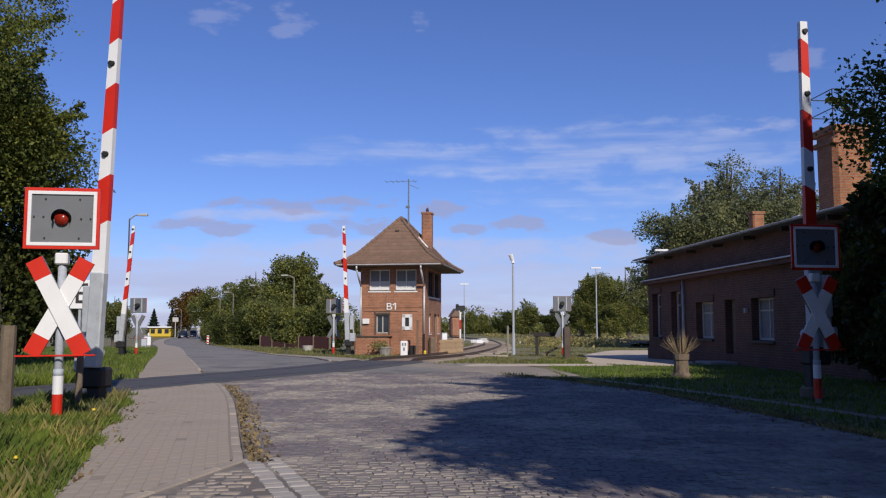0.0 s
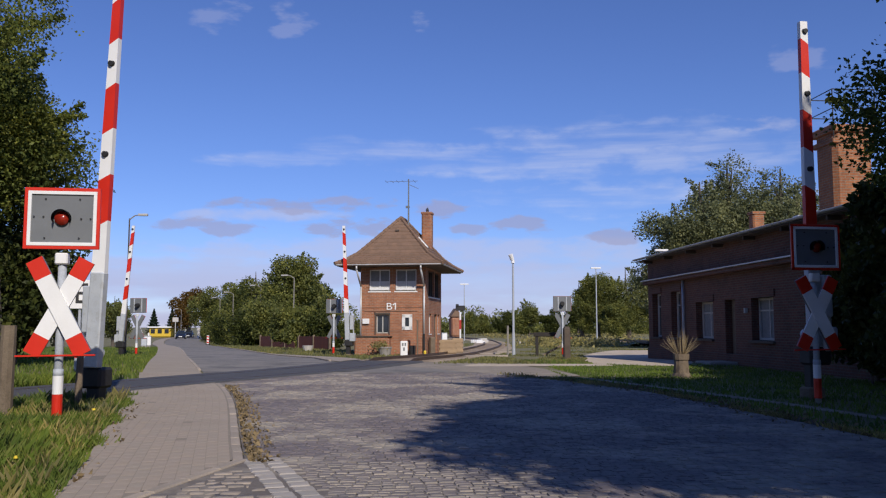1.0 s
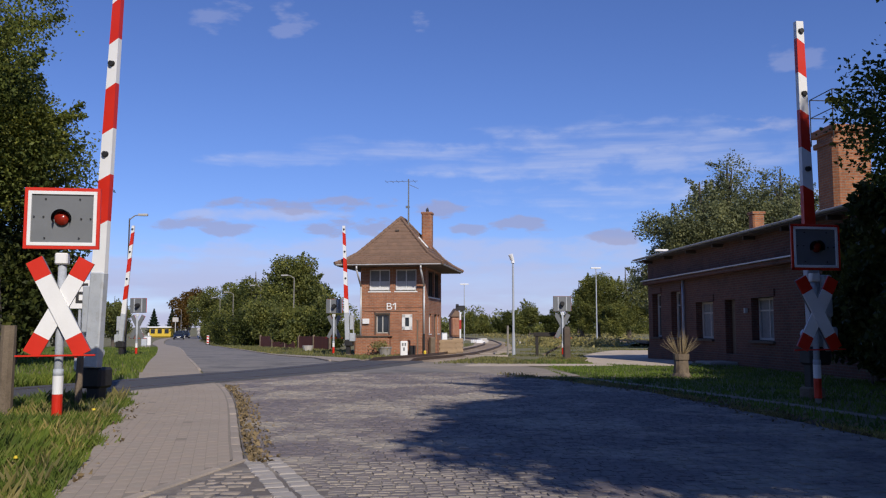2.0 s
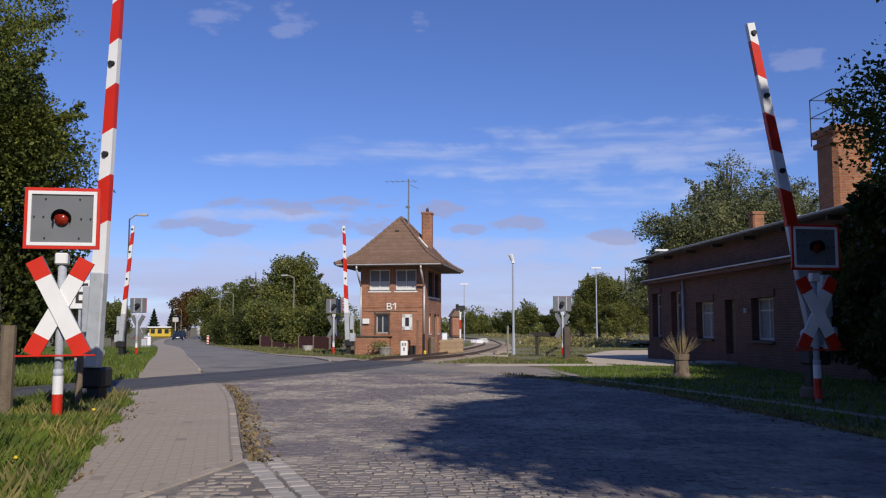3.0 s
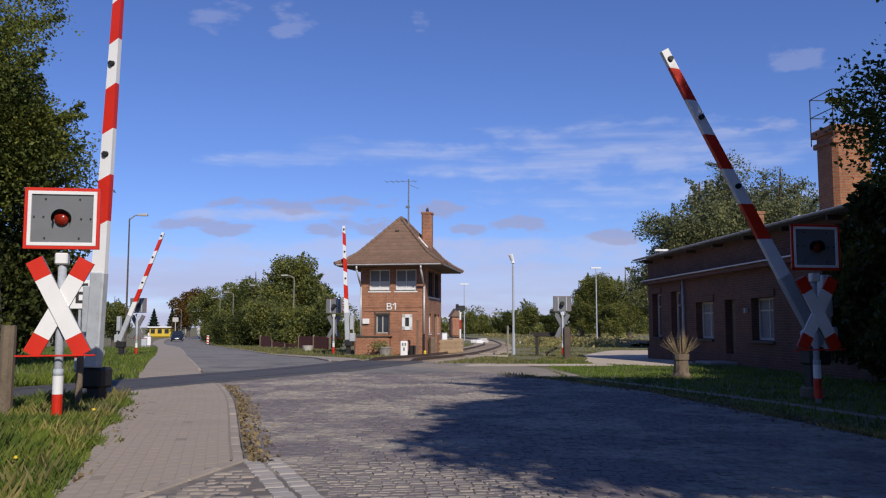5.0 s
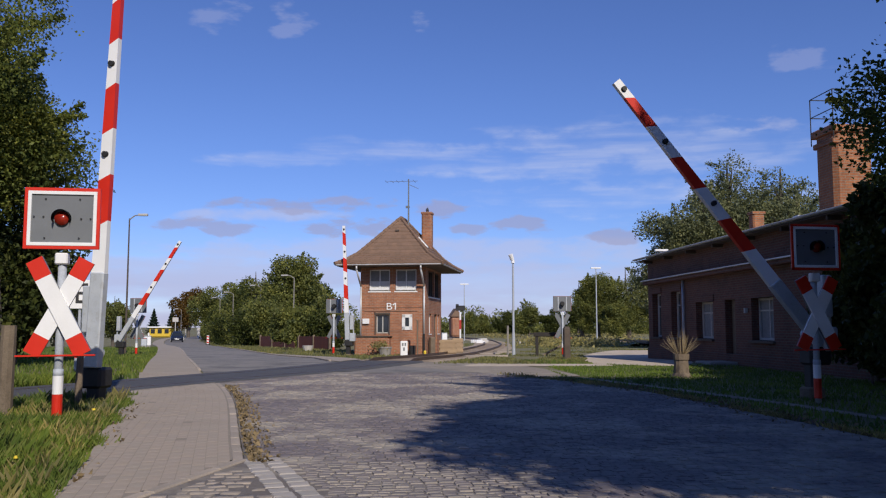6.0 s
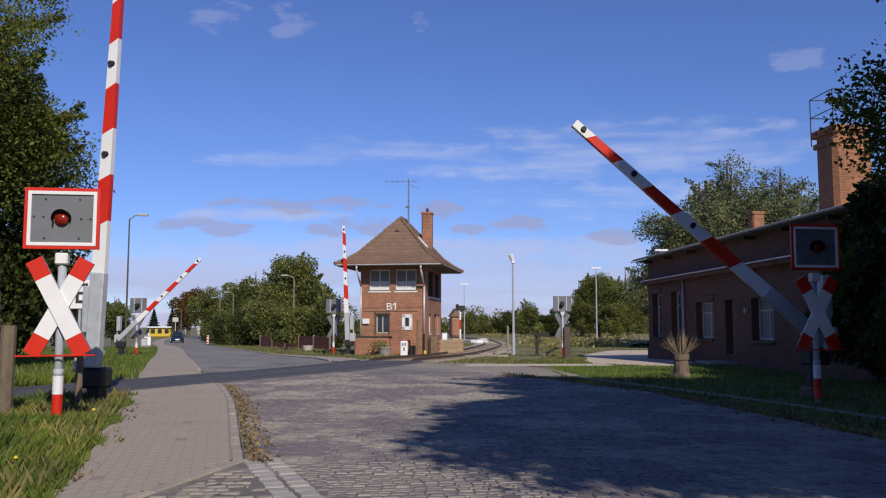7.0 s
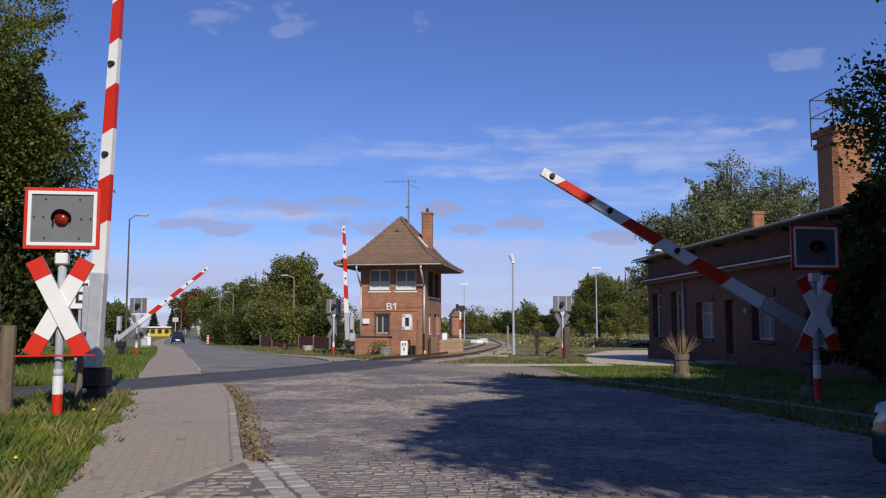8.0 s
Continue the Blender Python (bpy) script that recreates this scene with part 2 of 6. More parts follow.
def brickwork(name, a, b, mortar, row=0.075, width=0.25, turn=True):
    m, nt, bs = mat_base(name)
    co = nt.nodes.new("ShaderNodeTexCoord")
    sep = nt.nodes.new("ShaderNodeSeparateXYZ")
    nt.links.new(co.outputs["Object"], sep.inputs[0])
    add = nt.nodes.new("ShaderNodeMath")
    add.operation = "ADD"
    nt.links.new(sep.outputs["X"], add.inputs[0])
    nt.links.new(sep.outputs["Y"], add.inputs[1])
    cmb = nt.nodes.new("ShaderNodeCombineXYZ")
    nt.links.new(add.outputs[0], cmb.inputs["X"])
    nt.links.new(sep.outputs["Z"], cmb.inputs["Y"])
    br = nt.nodes.new("ShaderNodeTexBrick")
    br.inputs["Scale"].default_value = 1.0
    br.inputs["Brick Width"].default_value, br.inputs["Row Height"].default_value = width, row
    br.inputs["Mortar Size"].default_value, br.inputs["Mortar Smooth"].default_value = 0.011, 0.2
    br.inputs["Color1"].default_value, br.inputs["Color2"].default_value, br.inputs["Mortar"].default_value = (*a, 1), (*b, 1), (*mortar, 1)
    nt.links.new(cmb.outputs[0], br.inputs["Vector"])
    vec = co.outputs["Object"]
    stain = noisy(nt, vec, 1.3, 6, 0.65)
    grain = noisy(nt, vec, 14.0, 4)
    col = blend(nt, 1.0, br.outputs["Color"], ramp(nt, stain, [(0.28, (0.62, 0.6, 0.6)), (0.5, (1, 1, 1)), (0.75, (1.22, 1.15, 1.08))]), "MULTIPLY")
    col = blend(nt, 1.0, col, ramp(nt, grain, [(0.25, (0.72, 0.72, 0.74)), (0.7, (1.2, 1.17, 1.12))]), "MULTIPLY")
    nt.links.new(col, bs.inputs["Base Color"])
    bs.inputs["Roughness"].default_value = 0.85
    inv = nt.nodes.new("ShaderNodeMath")
    inv.operation = "SUBTRACT"
    inv.inputs[0].default_value = 1.0
    nt.links.new(br.outputs["Fac"], inv.inputs[1])
    bumped(nt, bs, inv.outputs[0], 0.5, 0.008)
    return m


def glassy(name, tint=(0.02, 0.025, 0.03), rough=0.06):
    m, nt, bs = mat_base(name)
    bs.inputs["Base Color"].default_value = (*tint, 1)
    bs.inputs["Roughness"].default_value = rough
    bs.inputs["Specular IOR Level"].default_value = 0.8
    return m


M = {}
M["grass"] = weathered("grass_soil", (0.1, 0.1, 0.04), (0.2, 0.18, 0.085), 0.5, 12, 0.95, bump=0.6, dirt=(0.2, 0.165, 0.105))
M["asphalt"] = weathered("old_asphalt", (0.165, 0.152, 0.14), (0.25, 0.23, 0.207), 0.5, 25, 0.88, bump=0.3, dirt=(0.12, 0.115, 0.112), dirt_scale=0.7, dirt_edge=(0.5, 0.6))
M["rubber"] = weathered("crossing_deck", (0.05, 0.05, 0.055), (0.09, 0.088, 0.09), 1.5, 40, 0.8, bump=0.3)
M["bed"] = weathered("joint_sand", (0.12, 0.104, 0.096), (0.16, 0.14, 0.125), 1.2, 40, 0.95, bump=0.4, dirt=(0.255, 0.226, 0.19), dirt_scale=0.55, dirt_edge=(0.47, 0.57))
M["soil"] = weathered("dark_leafy_soil", (0.055, 0.042, 0.028), (0.11, 0.085, 0.055), 2.0, 30, 0.95, bump=0.6)
M["plank"] = weathered("pale_planks", (0.26, 0.18, 0.11), (0.4, 0.29, 0.18), 3, 50, 0.9, bump=0.4)
M["tarred"] = weathered("tarred_timber", (0.018, 0.015, 0.013), (0.035, 0.03, 0.026), 4, 50, 0.85)
M["sett"] = weathered("granite_sett", (0.145, 0.125, 0.13), (0.185, 0.162, 0.16), 0.8, 35, 0.75, bump=0.3, spread=0.14, dirt=(0.285, 0.255, 0.22), dirt_scale=0.55, dirt_edge=(0.47, 0.57), edge=(0.38, 0.62))
M["pale_sett"] = weathered("pale_granite", (0.3, 0.28, 0.265), (0.4, 0.375, 0.35), 1.5, 35, 0.85, bump=0.3, spread=0.14)
M["joint"] = weathered("paver_joint_sand", (0.215, 0.182, 0.148), (0.275, 0.235, 0.19), 1.2, 40, 0.95, bump=0.2)
M["paver"] = weathered("concrete_paver", (0.29, 0.245, 0.2), (0.37, 0.315, 0.26), 0.8, 70, 0.92, bump=0.1, spread=0.035)
M["kerb"] = weathered("kerb_stone", (0.28, 0.24, 0.2), (0.37, 0.32, 0.27), 1.2, 50, 0.9, bump=0.3, spread=0.12)
M["sand"] = weathered("pale_sand", (0.42, 0.34, 0.26), (0.58, 0.49, 0.38), 0.6, 30, 0.95, bump=0.3, dirt=(0.33, 0.28, 0.21))
M["ballast"] = weathered("rusty_ballast", (0.3, 0.23, 0.16), (0.42, 0.33, 0.23), 1.0, 18, 0.95, bump=0.8)
M["rail"] = weathered("rail_steel", (0.065, 0.04, 0.028), (0.12, 0.075, 0.052), 2, 40, 0.5, 0.5)
M["sleeper"] = weathered("old_sleeper", (0.15, 0.115, 0.085), (0.26, 0.205, 0.155), 3, 40, 0.9, spread=0.2)
M["white"] = weathered("white_paint", (0.74, 0.74, 0.73), (0.82, 0.82, 0.81), 2.5, 60, 0.42, bump=0.0, grain=0.06)
M["red"] = weathered("red_paint", (0.56, 0.02, 0.006), (0.66, 0.03, 0.01), 2.0, 60, 0.4, bump=0.0, grain=0.06)
M["darkred"] = weathered("dull_red_paint", (0.36, 0.02, 0.015), (0.44, 0.035, 0.02), 2.0, 60, 0.45, bump=0.03)
M["grey_panel"] = weathered("grey_panel_paint", (0.13, 0.14, 0.15), (0.17, 0.18, 0.19), 1.5, 80, 0.5, bump=0.0, grain=0.08)
M["steel"] = weathered("galvanised_steel", (0.42, 0.45, 0.48), (0.52, 0.55, 0.58), 3.0, 60, 0.5, 0.15, bump=0.04, grain=0.12, dirt=(0.38, 0.385, 0.38))
M["pole_grey"] = weathered("grey_pole_paint", (0.33, 0.36, 0.4), (0.44, 0.47, 0.51), 3.0, 40, 0.55)
M["concrete"] = weathered("pole_concrete", (0.2, 0.185, 0.17), (0.32, 0.3, 0.27), 2.0, 40, 0.9, bump=0.3)
M["black"] = weathered("black_rubber", (0.012, 0.012, 0.013), (0.025, 0.024, 0.024), 4, 60, 0.6)
M["redlens"] = weathered("red_lens", (0.22, 0.015, 0.01), (0.32, 0.03, 0.015), 9, 80, 0.2, bump=0)
M["wood"] = weathered("old_wood", (0.1, 0.075, 0.05), (0.22, 0.17, 0.12), 4, 50, 0.9, bump=0.5)
M["fence"] = weathered("red_brown_boards", (0.08, 0.022, 0.018), (0.13, 0.04, 0.03), 2, 40, 0.85)
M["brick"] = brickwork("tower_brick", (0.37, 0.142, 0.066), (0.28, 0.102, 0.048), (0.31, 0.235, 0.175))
# house brick darkened below the tower's; the walls' shade is in the colour
M["brick_shaded"] = brickwork("shaded_house_brick", (0.135, 0.05, 0.031), (0.09, 0.034, 0.023), (0.11, 0.084, 0.068))
M["brick_orange"] = brickwork("stack_brick", (0.39, 0.145, 0.055), (0.29, 0.1, 0.04), (0.27, 0.195, 0.135))
M["tile"] = weathered("clay_tile", (0.16, 0.1, 0.066), (0.225, 0.142, 0.096), 1.2, 30, 0.85, bump=0.3, spread=0.1)
M["felt"] = weathered("roof_felt", (0.16, 0.16, 0.16), (0.26, 0.26, 0.25), 0.7, 30, 0.9)
M["fascia"] = weathered("grey_fascia", (0.36, 0.35, 0.33), (0.5, 0.49, 0.46), 2, 40, 0.8)
M["soffit"] = weathered("dark_soffit_boards", (0.06, 0.045, 0.035), (0.11, 0.085, 0.065), 3, 40, 0.85)
M["glass"] = glassy("window_glass")
M["frame_white"] = weathered("white_window_paint", (0.7, 0.7, 0.69), (0.8, 0.8, 0.78), 3, 60, 0.45, bump=0.03)
M["curtain"] = weathered("pale_curtain", (0.5, 0.5, 0.48), (0.66, 0.66, 0.64), 6, 60, 0.9)
M["net"] = weathered("grey_net_curtain", (0.16, 0.165, 0.17), (0.26, 0.265, 0.27), 6, 60, 0.9)
M["zinc"] = weathered("zinc_pipe", (0.5, 0.5, 0.5), (0.62, 0.62, 0.62), 3, 40, 0.45, 0.3)
M["bark"] = weathered("bark", (0.06, 0.05, 0.04), (0.14, 0.115, 0.09), 6, 40, 0.95, bump=0.8)
M["straw"] = weathered("dry_straw", (0.2, 0.15, 0.08), (0.34, 0.26, 0.145), 6, 60, 0.9)
M["dry"] = weathered("dry_leaves", (0.13, 0.095, 0.05), (0.25, 0.19, 0.1), 6, 60, 0.9, spread=0.3)
M["blade"] = leafy("grass_blade", (0.065, 0.105, 0.02), (0.13, 0.19, 0.04), (0.3, 0.3, 0.11), 0.6)
M["lawn"] = leafy("lawn_blade", (0.07, 0.12, 0.02), (0.12, 0.19, 0.035), (0.22, 0.27, 0.07), 0.6)
M["dry_blade"] = leafy("dry_grass_blade", (0.17, 0.165, 0.06), (0.28, 0.25, 0.11), (0.42, 0.36, 0.2), 0.6)
M["yard_blade"] = leafy("yard_grass_blade", (0.1, 0.115, 0.042), (0.18, 0.185, 0.08), (0.32, 0.285, 0.15), 0.6)
M["leaf_maple"] = leafy("maple_leaf", (0.04, 0.06, 0.014), (0.085, 0.115, 0.025), (0.2, 0.2, 0.045))
M["apron"] = weathered("worn_sandy_apron", (0.2, 0.172, 0.14), (0.33, 0.285, 0.23), 0.6, 30, 0.95, bump=0.3, dirt=(0.13, 0.105, 0.07))
M["leaf_poplar"] = leafy("poplar_leaf", (0.06, 0.086, 0.022), (0.135, 0.165, 0.04), (0.31, 0.29, 0.07))
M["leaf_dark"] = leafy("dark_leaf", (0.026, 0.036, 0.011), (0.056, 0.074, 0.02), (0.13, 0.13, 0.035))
M["leaf_mid"] = leafy("mid_leaf", (0.08, 0.102, 0.032), (0.155, 0.175, 0.055), (0.28, 0.265, 0.095))
M["leaf_grey"] = leafy("willow_leaf", (0.105, 0.125, 0.07), (0.165, 0.185, 0.105), (0.26, 0.265, 0.155))
M["leaf_brown"] = leafy("autumn_leaf", (0.07, 0.045, 0.015), (0.13, 0.075, 0.02), (0.19, 0.12, 0.03))
M["needle"] = leafy("spruce_needle", (0.008, 0.02, 0.012), (0.015, 0.032, 0.017), (0.03, 0.05, 0.025))
M["car_paint"] = weathered("dark_blue_car_paint", (0.012, 0.016, 0.03), (0.018, 0.022, 0.04), 2, 60, 0.18, 0.3, bump=0)
M["teal_paint"] = weathered("dark_teal_car_paint", (0.01, 0.026, 0.03), (0.015, 0.036, 0.04), 2, 60, 0.2, 0.0, bump=0)
M["yellow"] = weathered("yellow_wall", (0.62, 0.42, 0.03), (0.7, 0.48, 0.05), 1, 30, 0.7)
M["plaster"] = weathered("grey_plaster", (0.42, 0.4, 0.37), (0.55, 0.52, 0.48), 1, 30, 0.9)
M["flower"] = weathered("yellow_petal", (0.7, 0.5, 0.02), (0.8, 0.6, 0.05), 5, 60, 0.6)


# ---- ground, road, footway, track ----
def strip(xl, xr, ys, lift, across=6):
    vs, fs = [], []
    for y in ys:
        a, b = float(xl(y)), float(xr(y))
        for k in range(across + 1):
            x = a + (b - a) * k / across
            vs.append((x, y, float(gz(x, y)) + lift))
    n = across + 1
    for i in range(len(ys) - 1):
        for k in range(across):
            fs.append((i * n + k, i * n + k + 1, (i + 1) * n + k + 1, (i + 1) * n + k))
    return vs, fs


def build_ground():
    xs = np.concatenate([np.linspace(-2500, -120, 14), np.arange(-100, 60, 2.0), np.linspace(80, 2500, 14)])
    ys = np.concatenate([np.linspace(-400, -40, 6), np.arange(-30, 130, 1.0), np.linspace(135, 320, 30), np.linspace(380, 3500, 12)])
    X, Y = np.meshgrid(xs, ys)
    Z = gz(X, Y)
    vs = np.stack([X, Y, Z], -1).reshape(-1, 3)
    n = len(xs)
    fs = [(j * n + i, j * n + i + 1, (j + 1) * n + i + 1, (j + 1) * n + i) for j in range(len(ys) - 1) for i in range(n - 1)]
    tagged(soup("ground", vs, fs, M["grass"]), "grassy sandy ground with worn bare patches", "ground", kind="structure")


build_ground()
Y_FAR = np.concatenate([np.arange(19, 60, 0.8), np.arange(60, 301, 4.0)])
road_far = tagged(soup("road", *strip(KERB, EDGER, Y_FAR, 0.02), M["asphalt"]), "worn grey asphalt road running off past trees", "road", kind="structure")
road_bed = tagged(soup("road_bed", *strip(KERB, EDGER, np.arange(-30, 22.1, 0.5), 0.0465), M["bed"]), "sandy joints between the stones of the road", "road", kind="structure")
walk_bed = tagged(soup("pavement_bed", *strip(WALKL, lambda y: min(float(KERB(y)), -1.7 - (7.43 - y) * 0.217) - 0.1, np.arange(3.5, 21.6, 0.5), 0.0602, 3), M["joint"]),
                  "sandy bed of the paved footway", "pavement", kind="structure")
tagged(soup("footway", *strip(WALKL, lambda y: KERB(y) - 0.1, np.concatenate([np.arange(21.0, 60, 0.5), np.arange(60, 301, 4)]), 0.06, 3), M["paver"]),
       "beige footway running along the far road", "pavement", kind="structure")


def track_frame(y):
    e = 0.05
    d = Vector((float(TRACK(y + e) - TRACK(y - e)), 2 * e, 0)).normalized()
    p = Vector((float(TRACK(y)), y, 0))
    return p, d, Vector((d.y, -d.x, 0))


def ribbon(y0, y1, step, half0, half1, lift0, lift1):
    vs, fs = [], []
    ys = np.arange(y0, y1 + 1e-6, step)
    for y in ys:
        p, d, n = track_frame(float(y))
        z = float(gz(p.x, y))
        for s, l in ((-half1, lift1), (-half0, lift0), (half0, lift0), (half1, lift1)):
            q = p + n * s
            vs.append((q.x, q.y, z + l))
    for i in range(len(ys) - 1):
        for k in range(3):
            fs.append((i * 4 + k, i * 4 + k + 1, i * 4 + 5 + k, i * 4 + 4 + k))
    return vs, fs


tagged(soup("crossing_deck", *ribbon(14.2, 29.6, 0.4, 1.22, 1.3, 0.068, 0.0), M["rubber"]), "dark rubbery deck of the level crossing between road surfaces", "crossing deck", kind="structure")
tagged(soup("ballast", *ribbon(29.6, 240, 1.0, 1.5, 2.3, 0.03, -0.05), M["ballast"]), "rusty brown ballast bed of the railway line", "ballast", kind="stuff")


def build_rails():
    track = thing("railway_track", pose(0, 0, 0), "rusty rails on old sleepers curving away", "railway track")
    for side in (-0.7525, 0.7525):
        prof = [(-0.036, 0.0), (-0.036, 0.13), (0.036, 0.13), (0.036, 0.0)]
        vs, fs = [], []
        ys = np.concatenate([np.arange(-20, 110, 0.8), np.arange(110, 240, 2)])
        for y in ys:
            p, d, n = track_frame(float(y))
            z = float(gz(p.x, y))
            for a, b in prof:
                q = p + n * (side + a)
                vs.append((q.x, q.y, z + (0.02 + b if y > 29.8 else b - 0.058)))
        for i in range(len(ys) - 1):
            for k in range(3):
                fs.append((i * 4 + k, i * 4 + k + 1, i * 4 + 5 + k, i * 4 + 4 + k))
        soup("rail", vs, fs, M["rail"], track)
    me = None
    for i in range(90):
        y = 30.2 + i * 0.62
        p, d, n = track_frame(y)
        if me is None:
            bm = bm0()
            box(bm, (0, 0, 0), (2.5, 0.24, 0.1), bevel=0.015)
            me = tidy(bm, "sleeper", M["sleeper"])
        ob = new("sleeper", me)
        ob.parent = track
        ob.matrix_basis = Matrix.Translation((p.x, p.y, float(gz(p.x, y)) - 0.014)) @ Matrix.Rotation(math.atan2(n.y, n.x), 4, "Z")


build_rails()


# ---- signal box ----
def window_unit(parent, w, h, mat_frame, m, bars=1, name="window", sill=True, curtain=False):
    """A framed window; origin at the bottom middle, outside is -y."""
    win = part(name, boxes(((0, 0.03, h / 2), (w, 0.02, h))), M["glass"], parent)
    win.matrix_basis = m
    t = 0.055
    fr = boxes(((-w / 2 + t / 2, 0, h / 2), (t, 0.07, h)), ((w / 2 - t / 2, 0, h / 2), (t, 0.07, h)), ((0, 0, h - t / 2), (w, 0.07, t)), ((0, 0, t / 2), (w, 0.07, t)))
    for k in range(bars):
        box(fr, (w * ((k + 1) / (bars + 1) - 0.5), -0.005, h / 2), (0.05, 0.06, h))
    part("window_frame", fr, mat_frame, win)
    if sill:
        part("window_sill", boxes(((0, -0.05, -0.04), (w + 0.12, 0.16, 0.06))), M["frame_white"], win)
    if curtain:
        part("blind", boxes(((0, 0.016, h * 0.55), (w * 0.9, 0.008, h * 0.82))), M["net"], win, "grey blind behind the glass")
        part("curtain", boxes(((-w * 0.25, 0.012, h * 0.25), (w * 0.42, 0.01, h * 0.42)), ((w * 0.25, 0.012, h * 0.25), (w * 0.42, 0.01, h * 0.42))), M["curtain"], win, "pale half curtain behind the glass")
    return win


def wall_with_holes(bm, w, h, thick, holes, m):
    """A wall in the xz plane from x=0 to w, outside at y=0, with rectangular openings (x0, z0, x1, z1) through it."""
    xs = sorted({0, w, *[q for o in holes for q in (o[0], o[2])]})
    zs = sorted({0, h, *[q for o in holes for q in (o[1], o[3])]})
    for i in range(len(xs) - 1):
        for j in range(len(zs) - 1):
            cx, cz = (xs[i] + xs[i + 1]) / 2, (zs[j] + zs[j + 1]) / 2
            if any(o[0] < cx < o[2] and o[1] < cz < o[3] for o in holes):
                continue
            r = bmesh.ops.create_cube(bm, size=1.0, matrix=m @ Matrix.Translation((cx, thick / 2, cz)) @ Matrix.Diagonal((xs[i + 1] - xs[i], thick, zs[j + 1] - zs[j], 1)))
    # inner doubled faces between neighbouring blocks
    bm.verts.index_update()
    seen = {}
    for f in list(bm.faces):
        c = f.calc_center_median()
        seen.setdefault((round(c.x, 3), round(c.y, 3), round(c.z, 3)), []).append(f)
    dead = [f for g in seen.values() if len(g) > 1 for f in g]
    bmesh.ops.delete(bm, geom=dead, context="FACES_ONLY")
    bmesh.ops.remove_doubles(bm, verts=bm.verts, dist=0.0005)
    bmesh.ops.recalc_face_normals(bm, faces=bm.faces)
    return bm


TW, TD, TH = 3.3, 4.8, 4.4     # front width, depth, height to the eaves
TBASE = -0.24


def build_signal_box():
    ang = math.atan2(-0.16, 0.987)
    t = thing("signal_box", Matrix.Translation((-4.12, 42.55, TBASE)) @ Matrix.Rotation(ang, 4, "Z"),
              "two-storey red brick signal box with a brown tiled hipped roof", "signal box")
    up_z, up_h = 3.22, 1.08
    fr_holes = [(0.44, up_z, 1.5, up_z + up_h), (1.78, up_z, 2.84, up_z + up_h), (0.80, 1.12, 1.45, 2.05), (2.14, 1.30, 2.62, 2.05)]
    bm = bm0()
    part("front_wall", wall_with_holes(bm, TW, TH, 0.3, fr_holes, Matrix()), M["brick"], t)
    side_holes = [(0.5, up_z - 0.25, 2.2, up_z + up_h), (2.4, up_z - 0.25, 4.0, up_z + up_h), (0.7, 1.1, 1.4, 2.1), (2.2, 0.05, 3.1, 2.1), (3.3, 1.1, 3.9, 2.1)]
    mr = Matrix.Translation((TW, 0.3, 0)) @ Matrix.Rotation(radians(90), 4, "Z")
    part("side_wall", wall_with_holes(bm0(), TD - 0.6, TH, 0.3, side_holes, mr), M["brick"], t)
    part("side_wall", boxes(((0.15, TD / 2, TH / 2), (0.3, TD - 0.6, TH))), M["brick"], t)
    part("back_wall", boxes(((TW / 2, TD - 0.15, TH / 2), (TW, 0.3, TH))), M["brick"], t)
    part("floor", boxes(((TW / 2, TD / 2, 2.6), (TW - 0.62, TD - 0.62, 0.2))), M["wood"], t)
    for x0, z0, x1, z1 in fr_holes[:2]:
        window_unit(t, x1 - x0 - 0.01, z1 - z0 - 0.01, M["frame_white"], pose((x0 + x1) / 2, 0.12, z0 + 0.005), 1, curtain=True)
        part("window_apron", boxes(((((x0 + x1) / 2), -0.012, z0 + 0.1), (x1 - x0 - 0.06, 0.06, 0.12))), M["frame_white"], t, "white board across the window's foot")
    x0, z0, x1, z1 = fr_holes[2]
    window_unit(t, x1 - x0 - 0.01, z1 - z0 - 0.01, M["fascia"], pose((x0 + x1) / 2, 0.12, z0 + 0.005), 1, sill=False)
    part("window_surround", boxes(((x0 - 0.03, -0.01, (z0 + z1) / 2), (0.06, 0.05, z1 - z0 + 0.1)), ((x1 + 0.03, -0.01, (z0 + z1) / 2), (0.06, 0.05, z1 - z0 + 0.1)), (((x0 + x1) / 2, -0.01, z1 + 0.05), (x1 - x0 + 0.16, 0.06, 0.1))), M["soffit"], t)
    x0, z0, x1, z1 = fr_holes[3]
    part("plate_window", boxes((((x0 + x1) / 2, -0.01, z0 + 0.08), (x1 - x0 + 0.04, 0.05, 0.18)), (((x0 + x1) / 2, -0.01, z1 - 0.07), (x1 - x0 + 0.04, 0.05, 0.16)),
                               ((x0 + 0.06, -0.01, (z0 + z1) / 2), (0.16, 0.05, z1 - z0)), ((x1 - 0.06, -0.01, (z0 + z1) / 2), (0.16, 0.05, z1 - z0))), M["frame_white"], t, "white board round a narrow slit window")
    part("pane", boxes((((x0 + x1) / 2, 0.1, (z0 + z1) / 2), (x1 - x0 - 0.02, 0.02, z1 - z0 - 0.02))), M["glass"], t)
    for a, z0, b, z1 in side_holes:
        door = z0 < 0.5
        mm = mr @ pose((a + b) / 2, 0.12, z0 + 0.005)
        if door:
            d = part("door", boxes(((0, 0, (z1 - z0) / 2), (b - a - 0.02, 0.06, z1 - z0 - 0.02))), M["wood"], t)
            d.matrix_basis = mm
        else:
            window_unit(t, b - a - 0.01, z1 - z0 - 0.01, M["soffit"] if z0 > 2.5 else M["frame_white"], mm, 2 if b - a > 1.2 else 1)
